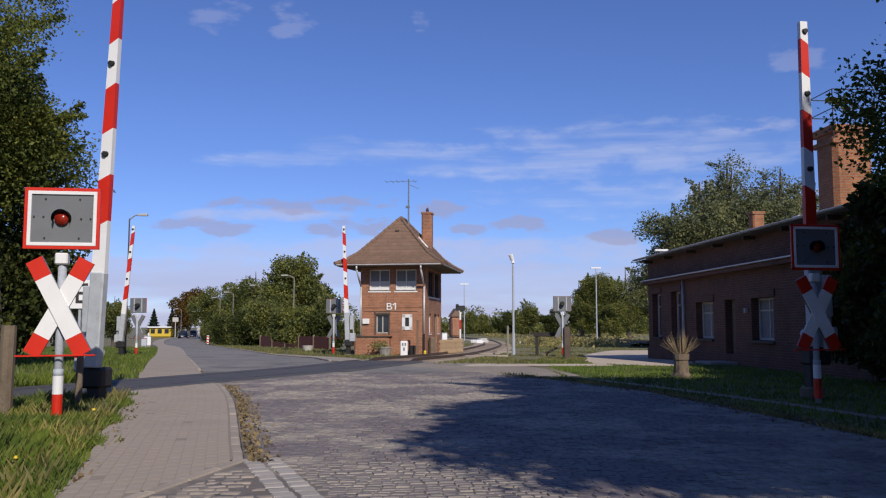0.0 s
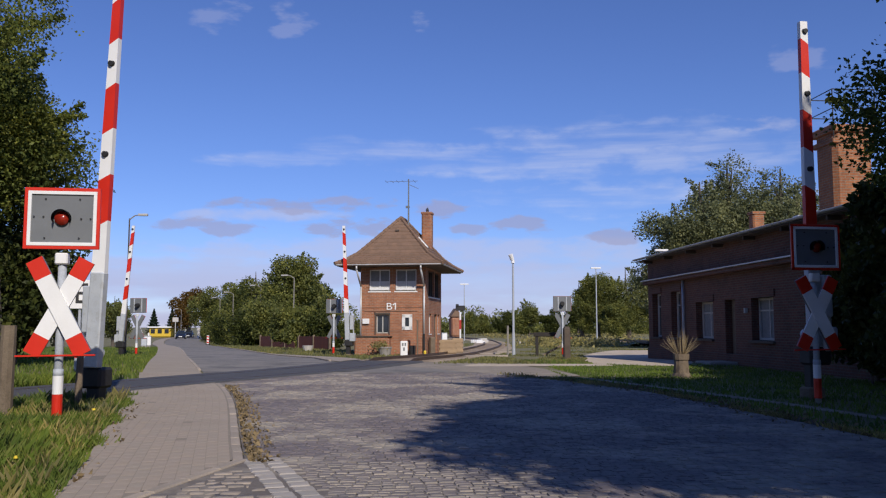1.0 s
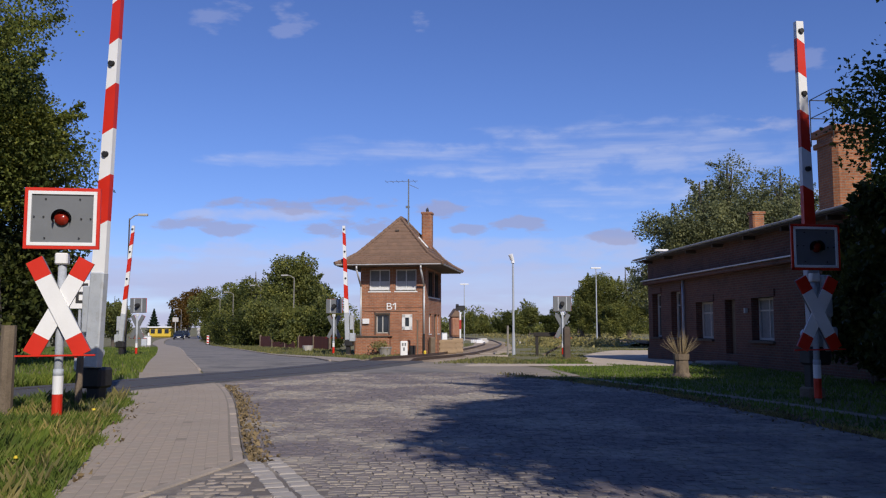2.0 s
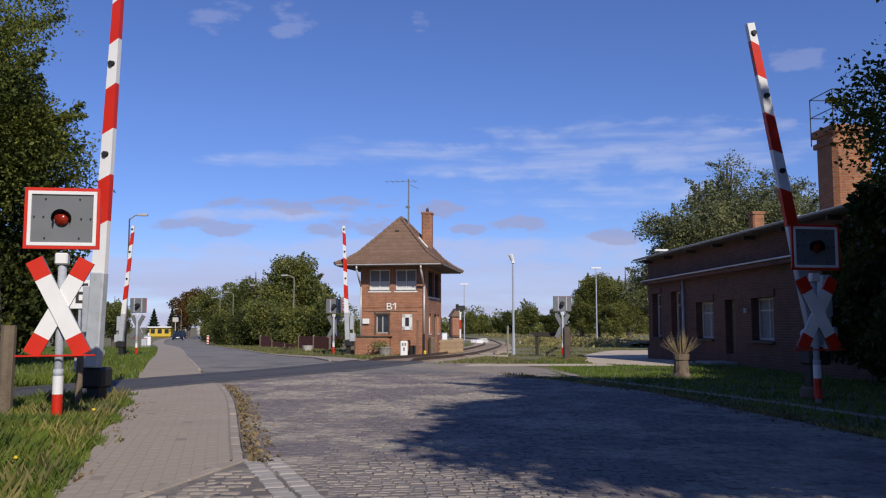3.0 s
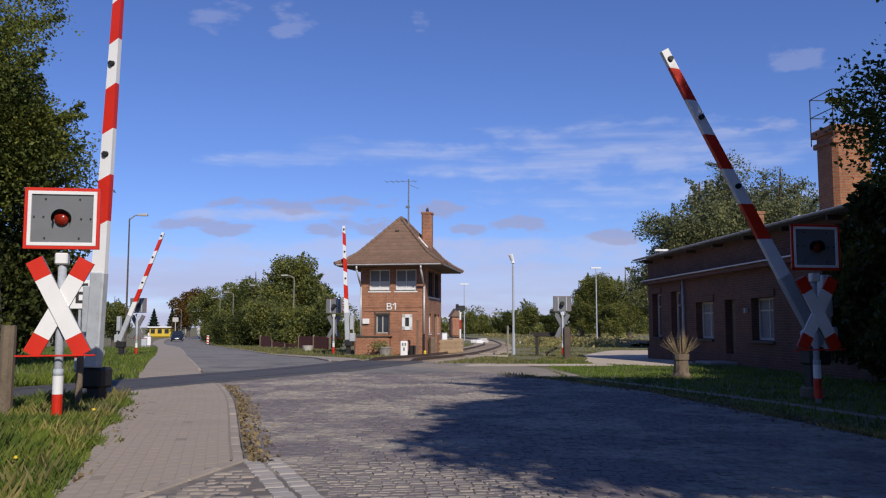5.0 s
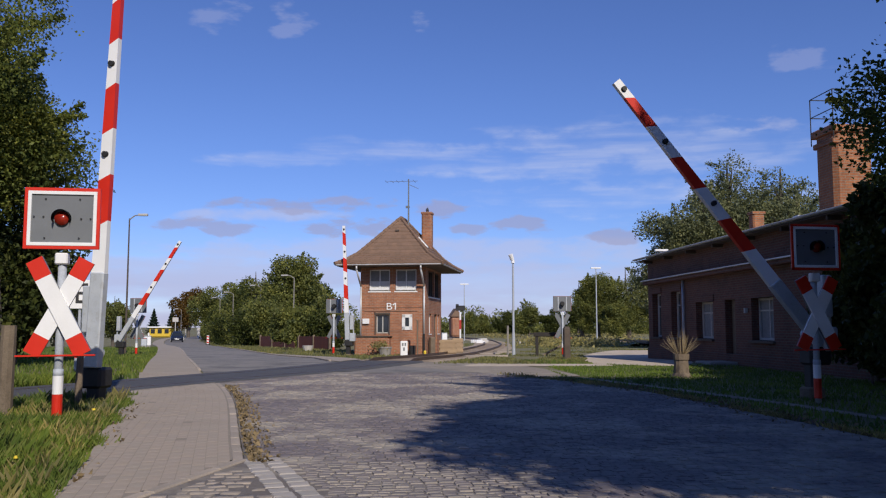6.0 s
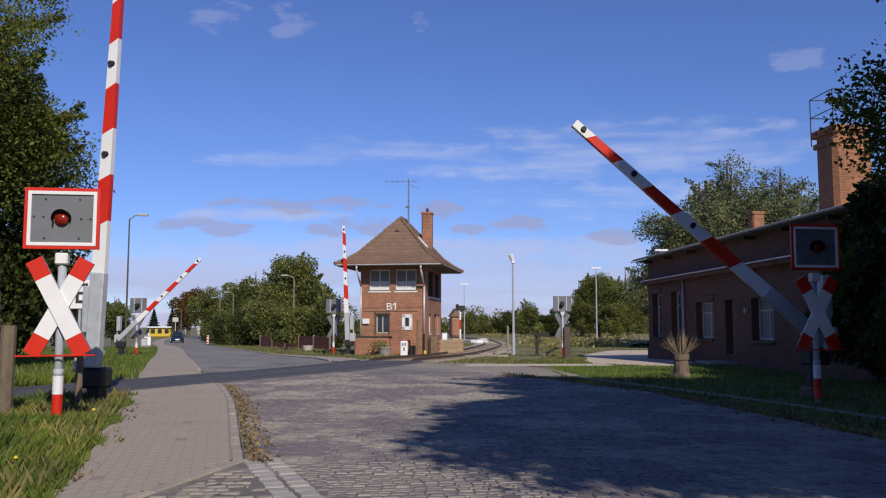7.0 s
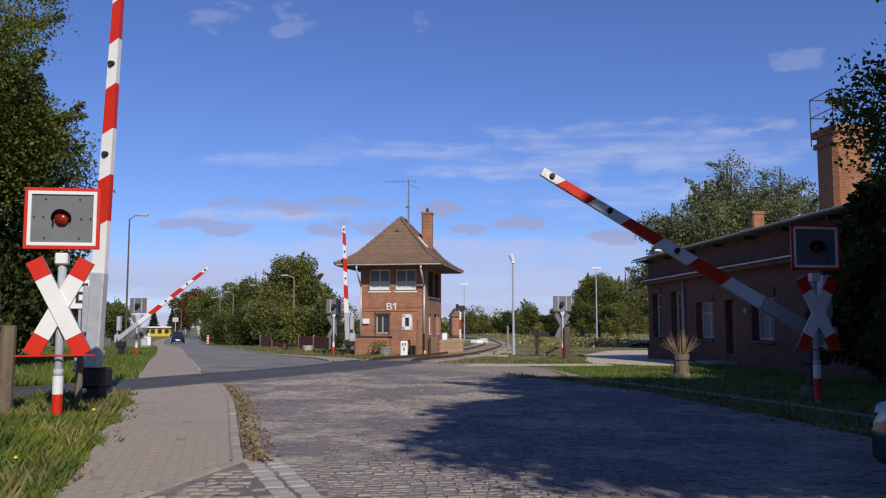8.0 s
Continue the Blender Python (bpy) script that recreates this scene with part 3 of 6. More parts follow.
    # string course, sign letters, small white box
    part("string_course", boxes(((TW / 2, -0.012, 2.42), (TW, 0.024, 0.05))), M["brick"], t)
    lettering("B1", 0.52, M["white"], t, pose(1.62, -0.02, 2.68 - 0.24, 90, 0, 0) @ Matrix.Diagonal((1.15, 0.95, 1, 1)))
    fl = part("numeral_flag", boxes(((0, 0, 0), (0.13, 0.02, 0.055))), M["white"], t)
    fl.matrix_basis = pose(1.7, -0.02, 2.56, 0, -38, 0)
    part("meter_box", boxes(((0.3, -0.05, 1.72), (0.34, 0.12, 0.26))), M["white"], t, "small white box on the wall")
    part("cable", rod(rod(bm0(), (0.2, -0.015, 2.2), (2.9, -0.015, 2.22), 0.008), (0.75, -0.03, 2.08), (0.75, -0.03, 2.2), 0.02), M["black"], t)
    # low brick lean-to in front
    an = part("low_wall", boxes(((0.72, -0.3, 0.48), (1.75, 0.62, 0.96))), M["brick"], t)
    part("coping", boxes(((0.72, -0.3, 0.985), (1.85, 0.7, 0.05))), M["soffit"], an)
    # eaves: soffit, gutter, downpipes
    ov = 1.0
    part("soffit", boxes(((TW / 2, TD / 2, TH + 0.03), (TW + 2 * ov - 0.1, TD + 2 * ov - 0.1, 0.05))), M["soffit"], t)
    g = bm0()
    for a, b in (((-ov, -ov), (TW + ov, -ov)), ((TW + ov, -ov), (TW + ov, TD + ov)), ((-ov, -ov), (-ov, TD + ov))):
        rod(g, (*a, TH + 0.075), (*b, TH + 0.075), 0.042, seg=8)
    part("gutter", g, M["zinc"], t, "grey zinc eaves gutter")
    for x in (0.04, TW - 0.06):
        sgn = -1 if x < 1 else 1
        p = rod(bm0(), (x, -ov + 0.02, TH + 0.02), (x, -ov + 0.02, TH - 0.18), 0.045)
        rod(p, (x, -ov + 0.02, TH - 0.16), (x, -0.07, TH - 0.95), 0.045)
        rod(p, (x, -0.07, TH - 0.93), (x, -0.07, 0.95 if x < 1 else 1.1), 0.045)
        part("downpipe", p, M["zinc"], t, "pale zinc downpipe", True)
        if x > 1:
            part("downpipe_foot", rod(bm0(), (x, -0.07, 1.1), (x, -0.07, 0.0), 0.055), M["black"], t)
    # hipped roof in tile courses, bell-cast at the eaves
    zr = 6.85 - TBASE
    cx, cy = TW / 2, TD / 2
    prof = [(0.0, TH + 0.1), (0.16, TH + 0.33), (0.34, TH + 0.68), (1.0, zr)]
    ridge = 1.1
    n = 15
    hx, hy = TW / 2 + ov + 0.05, TD / 2 + ov + 0.05

    def ring(s):
        z = float(np.interp(s, [p[0] for p in prof], [p[1] for p in prof]))
        return hx * (1 - s), ridge / 2 * s + hy * (1 - s), z
    roof = part("roof", bm0(), M["tile"], t, "weathered brown clay tiles")
    rb = bm0()
    for i in range(4):
        s0, s1 = (0, 0.16, 0.34, 0.99)[i], (0.16, 0.34, 0.99, 1.0)[i]
        a0, b0, z0 = ring(s0)
        a1, b1, z1 = ring(s1)
        q0 = [rb.verts.new((cx + sx * a0, cy + sy * b0, z0 - 0.05)) for sx, sy in ((-1, -1), (1, -1), (1, 1), (-1, 1))]
        q1 = [rb.verts.new((cx + sx * a1, cy + sy * b1, z1 - 0.05)) for sx, sy in ((-1, -1), (1, -1), (1, 1), (-1, 1))]
        for k in range(4):
            rb.faces.new((q0[k], q0[(k + 1) % 4], q1[(k + 1) % 4], q1[k]))
    rb.to_mesh(roof.data)
    rb.free()
    # overlapping courses: each a thin tilted band
    for side in range(4):
        bmc = bm0()
        for k in range(n):
            s0, s1 = k / n, min(1.0, (k + 1.15) / n)
            a0, b0, z0 = ring(s0)
            a1, b1, z1 = ring(s1)
            c0 = [(-a0, -b0), (a0, -b0), (a0, b0), (-a0, b0)]
            c1 = [(-a1, -b1), (a1, -b1), (a1, b1), (-a1, b1)]
            (xa, ya), (xb, yb) = c0[side], c0[(side + 1) % 4]
            (xc, yc), (xd, yd) = c1[(side + 1) % 4], c1[side]
            length = math.hypot(xb - xa, yb - ya)
            m = max(2, int(length / 0.26))
            for j in range(m):
                f0, f1 = j / m + 0.0015, (j + 1) / m - 0.0015
                lift = 0.062 + random.uniform(-0.006, 0.008)
                P = lambda f, e: (cx + (xa + (xb - xa) * f if e == 0 else xd + (xc - xd) * f), cy + (ya + (yb - ya) * f if e == 0 else yd + (yc - yd) * f))
                q = [(*P(f0, 0), z0 + lift), (*P(f1, 0), z0 + lift), (*P(f1, 1), z1 + 0.012), (*P(f0, 1), z1 + 0.012), (*P(f0, 0), z0 + lift - 0.055), (*P(f1, 0), z0 + lift - 0.055)]
                v = [bmc.verts.new(x) for x in q]
                bmc.faces.new((v[0], v[1], v[2], v[3]))
                bmc.faces.new((v[4], v[5], v[1], v[0]))
        tagged(part("tiling", bmc, M["tile"], roof), kind="stuff")
    hips = bm0()
    for sx, sy in ((-1, -1), (1, -1), (1, 1), (-1, 1)):
        for s0, s1 in ((0.0, 0.16), (0.16, 0.34), (0.34, 1.0)):
            a0, b0, z0 = ring(s0)
            a1, b1, z1 = ring(s1)
            k = 3 if s1 < 1 else 10
            for j in range(k):
                A = Vector((cx + sx * a0, cy + sy * b0, z0 + 0.04)).lerp(Vector((cx + sx * a1, cy + sy * b1, z1 + 0.04)), j / k)
                B = Vector((cx + sx * a0, cy + sy * b0, z0 + 0.04)).lerp(Vector((cx + sx * a1, cy + sy * b1, z1 + 0.04)), (j + 1.1) / k)
                rod(hips, A, B, 0.095, 0.075, 7)
    rod(hips, (cx, cy - ridge / 2, zr + 0.03), (cx, cy + ridge / 2, zr + 0.03), 0.095, seg=8)
    part("ridge_tiles", hips, M["tile"], roof)
    part("roof_vent", boxes(((cx - 0.02, cy - ridge / 2 - 0.75, zr - 0.72), (0.2, 0.14, 0.08))), M["soffit"], roof)
    sky_l = part("skylight", boxes(((0, 0, 0), (0.75, 0.24, 0.06))), M["white"], roof, "pale metal skylight strip")
    sky_l.matrix_basis = pose(2.86, 1.75, 5.8, 0, 48, 0)
    ch = part("chimney", boxes(((0, 0, 0), (0.55, 0.55, 2.5)), ((0, 0, 1.18), (0.6, 0.6, 0.12))), M["brick"], t, "slim red brick chimney")
    ch.matrix_basis = pose(cx + 1.12, cy + 1.0, 6.1 - TBASE)
    part("chimney_cowl", rod(rod(bm0(), (cx + 1.12, cy + 1.0, 7.3 - TBASE), (cx + 1.12, cy + 1.0, 7.48 - TBASE), 0.09, 0.06), (cx + 1.12, cy + 1.0, 7.46 - TBASE), (cx + 1.12, cy + 1.0, 7.62 - TBASE), 0.1, 0.01), M["black"], t)
    mast = part("antenna_mast", rod(bm0(), (cx + 0.25, cy + 0.2, zr - 0.3), (cx + 0.25, cy + 0.2, 9.05 - TBASE), 0.045, 0.03), M["grey_panel"], t)
    an2 = rod(bm0(), (cx - 1.0, cy + 0.2, 8.93 - TBASE), (cx + 0.75, cy + 0.2, 8.6 - TBASE + 0.33), 0.012, seg=5)
    for k in range(6):
        x = cx - 0.95 + k * 0.3
        rod(an2, (x, cy - 0.15, 8.94 - TBASE), (x, cy + 0.55, 8.92 - TBASE), 0.008, seg=5)
    rod(an2, (cx + 0.25, cy + 0.2, 8.75 - TBASE), (cx + 0.8, cy + 0.1, 8.5 - TBASE), 0.012, seg=5)
    part("amplifier", boxes(((cx + 0.2, cy + 0.2, 7.55 - TBASE), (0.2, 0.1, 0.12))), M["grey_panel"], mast)
    part("antenna", an2, M["grey_panel"], mast)


build_signal_box()


# ---- low brick station house ----
HD = Vector((-0.076, 1, 0)).normalized()      # along the wall, away from the camera
HL = 19.0                                    # wall length
H_FAR = Vector((8.58, 35.6, 0))


def build_house():
    """Local x runs from the far corner towards the camera along the wall, local -y looks to the road."""
    start = H_FAR
    ang = math.atan2(-HD.y, -HD.x)
    h = thing("station_house", Matrix.Translation((start.x, start.y, -0.1)) @ Matrix.Rotation(ang, 4, "Z"),
              "low brick station house with a shallow felt roof", "house")
    # outside of the wall faces the road: local frame x along wall, y points to the road after the turn, so build at +/-y with care
    def along(u):
        """Distance from the far corner at which the wall meets the sight line u = x / y."""
        y = (11.3) / (u + 0.076)
        return (35.6 - y) * 1.003
    eave, mid = 4.06, 3.15
    holes = []
    for u0, u1, z0, z1 in ((0.246, 0.256, 0.9, 2.65), (0.268, 0.279, 0.9, 2.65), (0.297, 0.317, 0.9, 2.17), (0.331, 0.343, 0.1, 2.18), (0.362, 0.388, 0.9, 2.17)):
        holes.append((along(u0), z0, along(u1), z1))
    # road side is local -y when the wall is drawn mirrored: use a frame whose y axis points into the house
    inward = -1 if (Matrix.Rotation(ang, 3, "Z") @ Vector((0, 1, 0))).x < 0 else 1
    m = Matrix.Diagonal((1, inward, 1, 1))
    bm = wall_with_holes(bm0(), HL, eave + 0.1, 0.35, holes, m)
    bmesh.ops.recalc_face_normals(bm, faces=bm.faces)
    part("front_wall", bm, M["brick_shaded"], h)
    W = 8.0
    part("end_wall", boxes(((0.175, inward * (0.35 + W / 2), eave / 2), (0.35, W, eave))), M["brick_shaded"], h)
    part("end_wall", boxes(((HL - 0.175, inward * (0.35 + W / 2), eave / 2), (0.35, W, eave))), M["brick_shaded"], h)
    part("back_wall", boxes(((HL / 2, inward * (W + 0.2), eave / 2), (HL, 0.3, eave))), M["brick_shaded"], h)
    part("plinth", boxes(((HL / 2, -inward * 0.03, 0.2), (HL + 0.02, 0.08, 0.5))), M["brick_shaded"], h)
    for k, (x0, z0, x1, z1) in enumerate(holes):
        mm = pose((x0 + x1) / 2, inward * 0.26, z0 + 0.005)
        w = x1 - x0 - 0.01
        if k == 3:
            d = part("door", boxes(((0, 0, (z1 - z0) / 2), (w, 0.06, z1 - z0 - 0.01)), ((-w * 0.22, -0.03 * inward, 1.55), (w * 0.3, 0.03, 0.8)), ((w * 0.22, -0.03 * inward, 1.55), (w * 0.3, 0.03, 0.8)), ((0, -0.03 * inward, 0.55), (w * 0.8, 0.03, 0.8))), M["wood"], h)
            d.matrix_basis = mm
            part("door_handle", boxes(((w * 0.38, -0.06 * inward, 1.05), (0.1, 0.04, 0.03))), M["zinc"], d)
        else:
            win = part("window", boxes(((0, inward * 0.03, (z1 - z0) / 2), (w, 0.02, z1 - z0 - 0.01))), M["glass"], h)
            win.matrix_basis = mm
            hh, tt = z1 - z0 - 0.01, 0.07
            fr = boxes(((-w / 2 + tt / 2, 0, hh / 2), (tt, 0.07, hh)), ((w / 2 - tt / 2, 0, hh / 2), (tt, 0.07, hh)), ((0, 0, hh - tt / 2), (w, 0.07, tt)), ((0, 0, tt / 2), (w, 0.07, tt)), ((0, 0, hh / 2), (0.06, 0.06, hh)), ((0, 0, hh * 0.7), (w, 0.05, 0.05)))
            part("window_frame", fr, M["plaster"], win)
            if k in (2, 4):
                part("curtain", boxes(((0, inward * 0.012, hh * 0.5), (w * 0.86, 0.012, hh * 0.92))), M["net"], win, "grey net curtain")
            part("window_sill", boxes(((0, -inward * 0.26, -0.05), (w + 0.16, 0.2, 0.07))), M["soffit"], win)
            part("lintel", boxes(((0, -inward * 0.275, hh + 0.11), (w + 0.24, 0.05, 0.22))), M["brick_shaded"], win)
    dp = holes[1][2] + 0.5
    part("downpipe", rod(bm0(), (dp, -inward * 0.08, 3.1), (dp, -inward * 0.08, 0.2), 0.05), M["pole_grey"], h, smooth=True)
    part("house_lamp", boxes(((along(0.358), -inward * 0.07, 1.8), (0.1, 0.1, 0.15))), M["fascia"], h, "small pale wall box")
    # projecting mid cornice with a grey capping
    co = part("cornice", boxes(((HL / 2 + 0.1, -inward * 0.14, mid - 0.06), (HL - 0.1, 0.3, 0.14))), M["brick_shaded"], h)
    part("capping", boxes(((HL / 2 + 0.1, -inward * 0.17, mid + 0.035), (HL - 0.05, 0.38, 0.04))), M["zinc"], co, "pale grey ledge capping")
    # roof
    ov = 0.45
    half = (W + 0.4) / 2
    rf = bm0()
    rise = 1.15
    poly = [(-ov, 0.0), (half, rise), (W + ov, 0.0), (W + ov, 0.07), (half, rise + 0.07), (-ov, 0.07)]
    lo = [rf.verts.new((-ov, inward * a, eave + b)) for a, b in poly]
    hi = [rf.verts.new((HL + ov, inward * a, eave + b)) for a, b in poly]
    for i in range(6):
        j = (i + 1) % 6
        rf.faces.new((lo[i], lo[j], hi[j], hi[i]))
    rf.faces.new((lo[0], lo[1], lo[4], lo[5]))
    rf.faces.new((lo[1], lo[2], lo[3], lo[4]))
    rf.faces.new((hi[5], hi[4], hi[1], hi[0]))
    rf.faces.new((hi[4], hi[3], hi[2], hi[1]))
    bmesh.ops.recalc_face_normals(rf, faces=rf.faces)
    roof = part("roof", rf, M["felt"], h, "shallow grey felt roof")
    part("gutter", rod(bm0(), (-ov, inward * (-ov - 0.03), eave + 0.05), (HL + ov, inward * (-ov - 0.03), eave + 0.05), 0.034, seg=8), M["fascia"], roof, "pale eaves gutter")
    part("soffit", boxes(((HL / 2, -inward * 0.2, eave - 0.03), (HL + 2 * ov - 0.04, 0.46, 0.03))), M["soffit"], roof, "dark boarded soffit")
    for k in range(8):
        part("rafter_end", boxes(((0.6 + k * 2.4, -inward * 0.18, eave - 0.1), (0.1, 0.36, 0.12))), M["soffit"], roof)
    for x in (0.175, HL - 0.175):
        gb = bm0()
        v = [gb.verts.new((x + dx, inward * a, eave + b)) for dx in (-0.15, 0.15) for a, b in ((0.05, 0.0), (half, rise - 0.03), (W + 0.3, 0.0))]
        gb.faces.new(v[:3])
        gb.faces.new(v[3:])
        for i in range(3):
            gb.faces.new((v[i], v[(i + 1) % 3], v[3 + (i + 1) % 3], v[3 + i]))
        part("gable", gb, M["brick_shaded"], h)
    c = part("chimney", boxes(((0, 0, 0), (0.42, 0.42, 0.9)), ((0, 0, 0.4), (0.48, 0.48, 0.1))), M["brick_orange"], h, "short orange brick chimney")
    c.matrix_basis = pose(5.6, inward * 2.2, eave + 0.88)
    # the tall stack with a rail round its top
    st = part("tall_chimney", boxes(((0, 0, 3.5), (1.05, 1.15, 7.0)), ((0, 0, 6.55), (1.13, 1.23, 0.16)), ((0, 0, 6.9), (1.2, 1.3, 0.22))), M["brick_orange"], h, "tall square brick chimney")
    st.matrix_basis = pose(11.6, inward * 2.1, 0)
    for x in (-0.62, 0.62):
        for y in (-0.62, 0.62):
            part("rail_post", rod(bm0(), (x, y, 6.6), (x, y, 8.0), 0.018, seg=6), M["black"], st)
        for z in (7.45, 8.0):
            part("guard_rail", rod(bm0(), (x, -0.62, z), (x, 0.62, z), 0.016, seg=6), M["black"], st)
            part("guard_rail", rod(bm0(), (-0.62, x, z), (0.62, x, z), 0.016, seg=6), M["black"], st)
    # added white block: its colour imitates a sunlit bit of roof edge
    fla = part("sunlit_roof_bit", boxes(((0, 0, 0), (0.36, 0.3, 0.1))), M["white"], roof, "white block standing in for a sunlit roof edge")
    fla.matrix_basis = pose(10.5, inward * 1.3, eave + 0.5)
    part("door_step", boxes(((along(0.337), -inward * 0.5, 0.1), (1.3, 0.9, 0.22)), ((along(0.337), -inward * 1.1, 0.05), (1.6, 0.4, 0.12))), M["concrete"], h, "grey concrete door step")


build_house()


# ---- level-crossing gear ----
def build_barrier(m, group, face=-1, k=1.0):
    """A half barrier: local x points across the road, the arm turns in the xz plane about (0, 0, 1.08), lamps on the side of face. Returns the thing and its arm."""
    b = thing("barrier", m, "red and white half barrier arm on a grey steel drive", "barrier", group)
    part("footing", boxes(((0, 0, 0.08), (0.3, 0.32, 0.24))), M["wood"], b, "dark stained concrete footing")
    part("column", boxes(((-0.02, 0.0, 0.42), (0.2, 0.22, 0.5))), M["black"], b)
    part("bellows", boxes(((-0.07, 0.02, 0.72), (0.4, 0.34, 0.3))), M["black"], b, "black rubber shroud")
    hs = part("drive_housing", boxes(((-0.25, 0.08, 1.0), (0.26, 0.3, 0.4)), ((-0.22, 0.1, 1.72), (0.17, 0.24, 0.7)), ((-0.3, 0.1, 1.28), (0.05, 0.06, 0.3))), M["steel"], b, "grey steel drive housing")
    part("bearing", rod(bm0(), (0, -0.16, 1.08), (0, 0.02, 1.08), 0.085, seg=14), M["steel"], hs)
    arm = part("arm", bm0(), M["steel"], b)
    ab = boxes(((0.46 * k, face * 0.12, 0), (1.32 * k, 0.14, 0.225)))
    for dx in (-0.06, 0.06):
        for dz in (-0.07, 0.07):
            rod(ab, (dx + 0.05, face * 0.2, dz), (dx + 0.05, face * 0.185, dz), 0.02, seg=6)
    ab.to_mesh(arm.data)
    ab.free()
    arm.matrix_basis = pose(0, 0, 1.08)
    edges = [1.1, 1.8, 2.46, 3.12, 3.77, 4.42, 5.02, 5.37]
    for i in range(len(edges) - 1):
        x0, x1 = edges[i] * k, edges[i + 1] * k
        h0, h1 = 0.24 - 0.02 * x0, 0.24 - 0.02 * x1
        sl0 = 0.0 if i == 0 else 0.05
        sl1 = 0.0 if i == len(edges) - 2 else 0.05
        bm = bm0()
        q = [(x0 + sl0, -h0 / 2), (x1 + sl1, -h1 / 2), (x1 - sl1, h1 / 2), (x0 - sl0, h0 / 2)]
        prism(bm, q, 0.09, Matrix.Translation((0, 0.045 + face * 0.12, 0)) @ Matrix.Rotation(radians(90), 4, "X"))
        white = i % 2 == 0
        part("white_band" if white else "red_band", bm, M["white"] if white else M["red"], arm, "white band" if white else "red band")
        if white and i > 0:
            xm = (x0 + x1) / 2
            lm = rod(bm0(), (xm, face * 0.17, 0), (xm, face * 0.16, 0), 0.045, seg=14)
            rod(lm, (xm, face * 0.2, 0.015), (xm, face * 0.16, 0.015), 0.042, 0.046, 12)
            part("lamp", lm, M["black"], arm, "small dark warning lamp")
    return b, arm


def cross_arm(bm, deg, a, b, w, y):
    r = Matrix.Rotation(radians(deg), 4, "Y")
    box(bm, r @ Vector(((a + b) / 2, 0, 0)) + Vector((0, y, 0)), (b - a, 0.025, w), r)


def build_warning_sign(m, group, facing_label):
    """Light panel over a St Andrew's cross on a post; the face looks along -y."""
    s = thing("warning_sign", m, facing_label, "warning sign", group)
    zc = 1.12
    post = part("post", rod(rod(bm0(), (0, 0, 0.0), (0, 0, 2.12), 0.05, seg=14), (0, 0, 0.62), (0, 0, 0.72), 0.06, seg=14), M["pole_grey"], s, "grey steel tube", True)
    part("reflector_band", rod(bm0(), (0, 0, 0.42), (0, 0, 0.64), 0.062, seg=16), M["white"], post, "white band")
    part("reflector_band", rod(bm0(), (0, 0, 0.1), (0, 0, 0.42), 0.061, seg=16), M["red"], post, "red band")
    part("post_cap", boxes(((0, -0.02, 2.06), (0.15, 0.12, 0.14))), M["white"], post)
    # cross
    cr = part("cross", bm0(), M["white"], s, "white St Andrew's cross with red ends")
    half, w = 0.645, 0.2
    bm = bm0()
    A = 62
    cross_arm(bm, A, -0.40, 0.40, w, -0.10)
    cross_arm(bm, -A, -0.40, 0.40, w, -0.075)
    bm.to_mesh(cr.data)
    bm.free()
    for sg, y in ((1, -0.10), (-1, -0.075)):
        for lo, hi in ((-half, -0.40), (0.40, half)):
            e = bm0()
            cross_arm(e, sg * A, lo, hi, w, y)
            part("red_end", e, M["red"], cr, "red end")
    cr.matrix_basis = pose(0, 0, 1.47)
    bk = bm0()
    cross_arm(bk, -A, -half, half, w - 0.004, -0.058)
    cross_arm(bk, A, -half, half, w - 0.004, -0.055)
    ob = part("cross_back", bk, M["grey_panel"], s, "grey back of the cross")
    ob.matrix_basis = pose(0, 0, 1.47)
    part("wire_guard", rod(bm0(), (-0.47, -0.12, 0.88), (0.45, -0.12, 0.89), 0.012, seg=6), M["red"], s, "thin red rod")
    # light panel
    pn = part("light_panel", boxes(((0, -0.07, 2.55), (0.8, 0.03, 0.67))), M["grey_panel"], s, "grey light panel")
    for name, o, tck, mat, y in (("white_border", 0.402, 0.042, M["white"], -0.09), ("red_border", 0.443, 0.042, M["red"], -0.085)):
        hz = o - 0.066
        fr = boxes(((-o + tck / 2, y, 2.55), (tck, 0.03, 2 * hz)), ((o - tck / 2, y, 2.55), (tck, 0.03, 2 * hz)), ((0, y, 2.55 + hz - tck / 2), (2 * o, 0.03, tck)), ((0, y, 2.55 - hz + tck / 2), (2 * o, 0.03, tck)))
        part(name, fr, mat, pn, name.replace("_", " "))
    part("panel_back", boxes(((0, -0.058, 2.55), (0.87, 0.02, 0.74))), M["grey_panel"], pn, "grey back of the panel")
    ln = part("red_lamp", rod(bm0(), (0, -0.09, 2.55), (0, -0.12, 2.55), 0.085, seg=20), M["redlens"], pn, "dark red signal lens, unlit", True)
    hood = bm0()
    for k in range(15):
        a0, a1 = radians(-30 + k * 16), radians(-30 + (k + 1) * 16)
        v = [hood.verts.new((0.105 * math.cos(a), y, 2.55 + 0.105 * math.sin(a))) for y, a in ((-0.085, a0), (-0.085, a1), (-0.19, a1), (-0.19, a0))]
        hood.faces.new(v)
    g = bmesh.ops.solidify(hood, geom=hood.faces[:], thickness=0.012)
    part("lamp_hood", hood, M["black"], ln, "black lamp hood")
    bolts = bm0()
